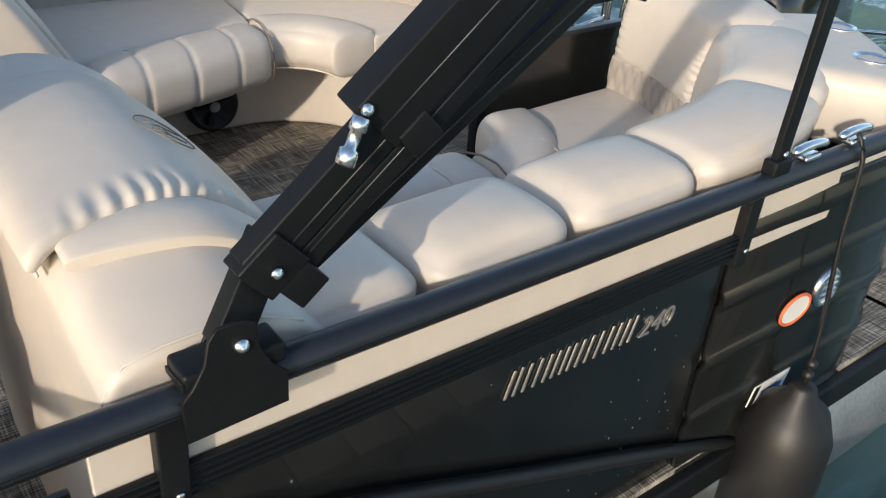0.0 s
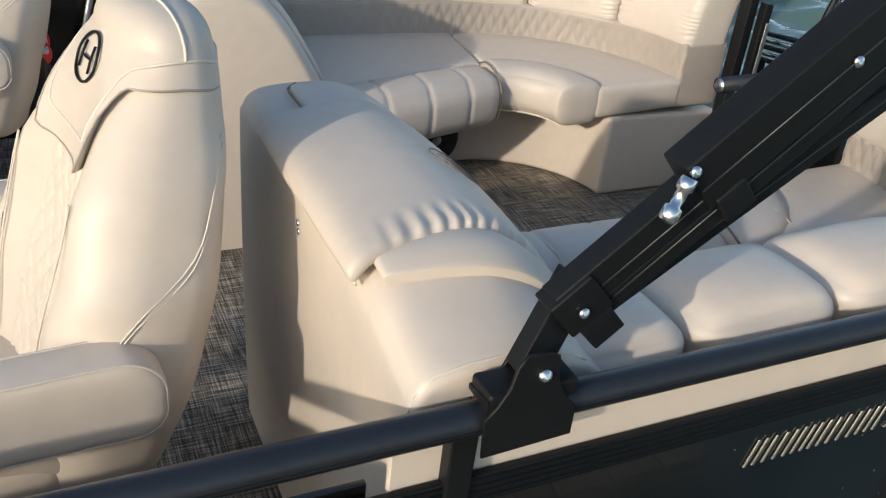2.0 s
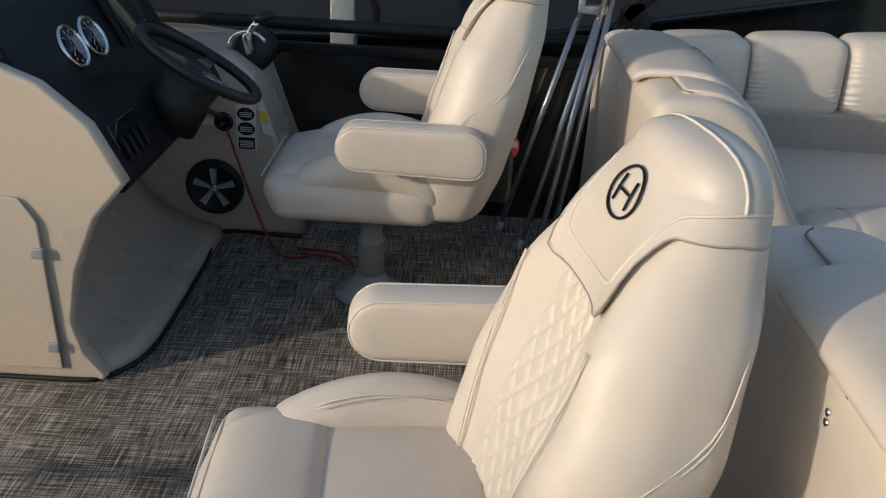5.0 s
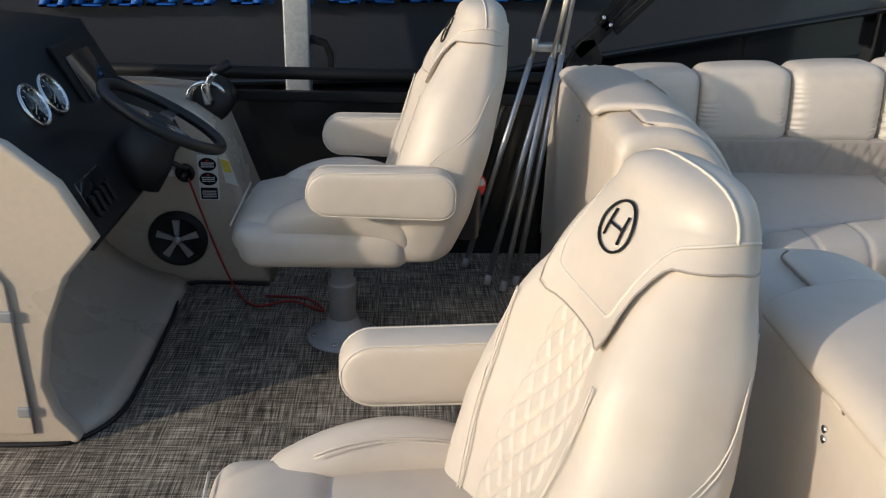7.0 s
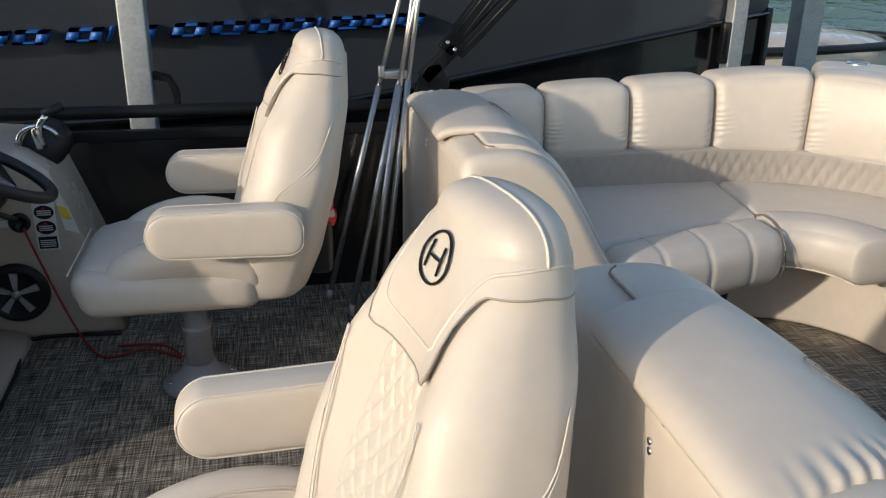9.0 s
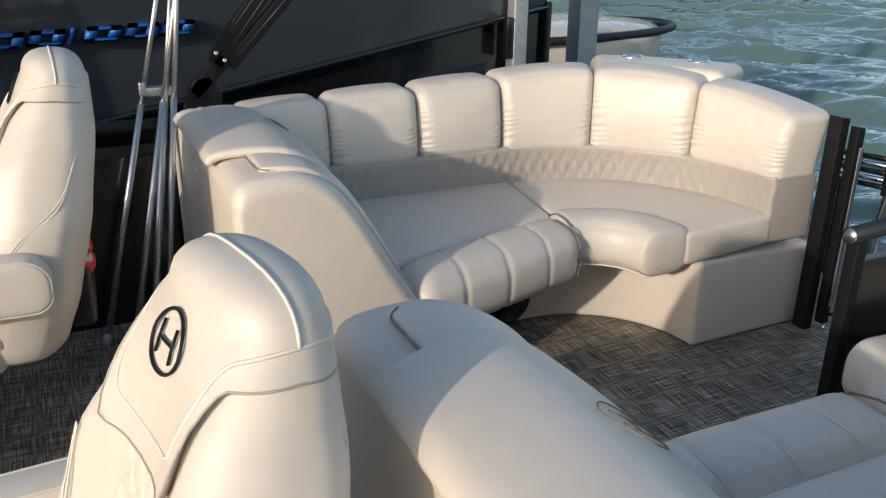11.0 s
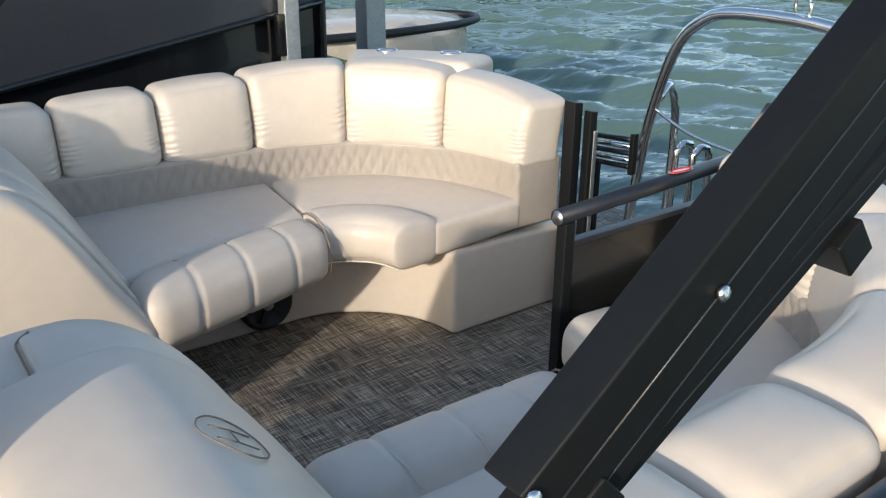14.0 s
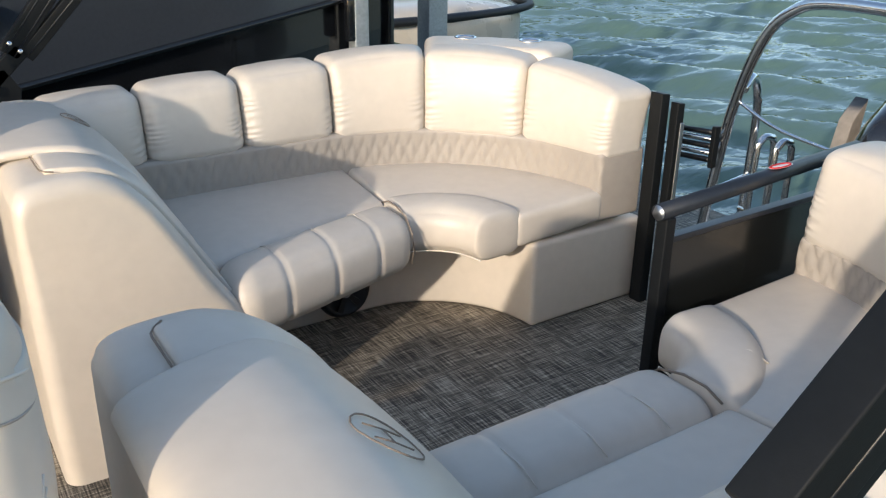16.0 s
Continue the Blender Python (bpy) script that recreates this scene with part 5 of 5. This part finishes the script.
block("rear_cleat_post", (1.80, hull_y(1.8) - 0.10, 0.78), (0.05, 0.05, 0.22), HULL_DARK, nbt, 0.01)


def dock_post(x, y, z0, z1, label, w=0.105):
    p = thing("dock_post", label, "post", (x, y, 0), "galvanised dock posts")
    block("tube", (0, 0, (z0 + z1) / 2), (w, w, z1 - z0), GALV, p, 0.008)
    return p


pa = dock_post(-1.135, 3.25, -1.2, 4.2, "square galvanised dock post with a black bracket")
slab("bracket", [(0.055, 0.60), (0.15, 0.60), (0.15, 0.70), (0.12, 0.76), (0.055, 0.78), (0.055, 0.75), (0.11, 0.74), (0.125, 0.69), (0.125, 0.62), (0.055, 0.62)], -0.03, 0.03, BLACK, pa, 0.003)
dock_post(1.86, 4.0 - 0.15, -1.2, 4.2, "square galvanised dock post beside the wake boat", 0.085)
dock_post(3.06, 5.0, -1.2, 4.2, "square galvanised dock post standing in the water", 0.16)
ob2 = thing("tan_boat", "tan bow of another boat across the fairway", "boat", (4.3, 8.6, 0))
v, f = rbox((0, 0, 0), (2, 2, 2), 0.5, (6, 6, 4))
mesh_object("hull", [(2.4 * p.x * (1 - 0.3 * abs(p.y)), 0.9 * p.y, -0.2 + 0.45 * p.z) for p in v], f, FIBRE, ob2)
tube("rub_rail", [(2.45 * math.cos(t), 0.93 * math.sin(t), 0.12) for t in np.linspace(0, 2 * math.pi, 40, endpoint=False)], 0.05, RUBBER, ob2, 8, closed=True)

# ---- dock under the camera and wooded bank across the water ----
dock = thing("dock", "weathered grey board dock beside the boat", "dock", kind="structure")
for k in range(40):
    block("board", (-5.0 + 0.15 * k, -1.25, -0.06), (0.14, 1.7, 0.04), WOOD, dock, 0.006)
for y in (-1.95, -1.25, -0.55):
    block("joist", (-2.07, y, -0.15), (6.0, 0.09, 0.14), WOOD, dock, 0.006)
for x in (-4.6, -2.0, 0.6):
    for y in (-1.9, -0.6):
        lathe("pile", [(0.11, -2.0), (0.11, -0.22), (0.0, -0.22)], WOOD, dock, (x, y, 0), seg=14)
rng = random.Random(7)
vs, fs = [], []
for k in range(2600):
    a = rng.uniform(radians(-25), radians(150))
    d = rng.uniform(38, 60)
    h = rng.random() ** 0.8 * (4.8 + 1.4 * math.sin(a * 7) + 0.9 * math.sin(a * 17))
    c = Vector((d * math.cos(a), d * math.sin(a), WATER_Z + h))
    r = rng.uniform(0.5, 1.3)
    i = len(vs)
    for q in range(5):
        u = Vector((rng.gauss(0, 1), rng.gauss(0, 1), rng.gauss(0, 0.7))) * r
        w2 = Vector((rng.gauss(0, 1), rng.gauss(0, 1), rng.gauss(0, 0.7))) * r
        j = len(vs)
        vs += [c + u, c + w2, c - u * 0.6 + w2 * 0.2]
        fs.append((j, j + 1, j + 2))
bank = mesh_object("wooded_bank", vs, fs, LEAF, None, False)
tagged(bank, "green wooded bank across the water", "trees", kind="stuff")
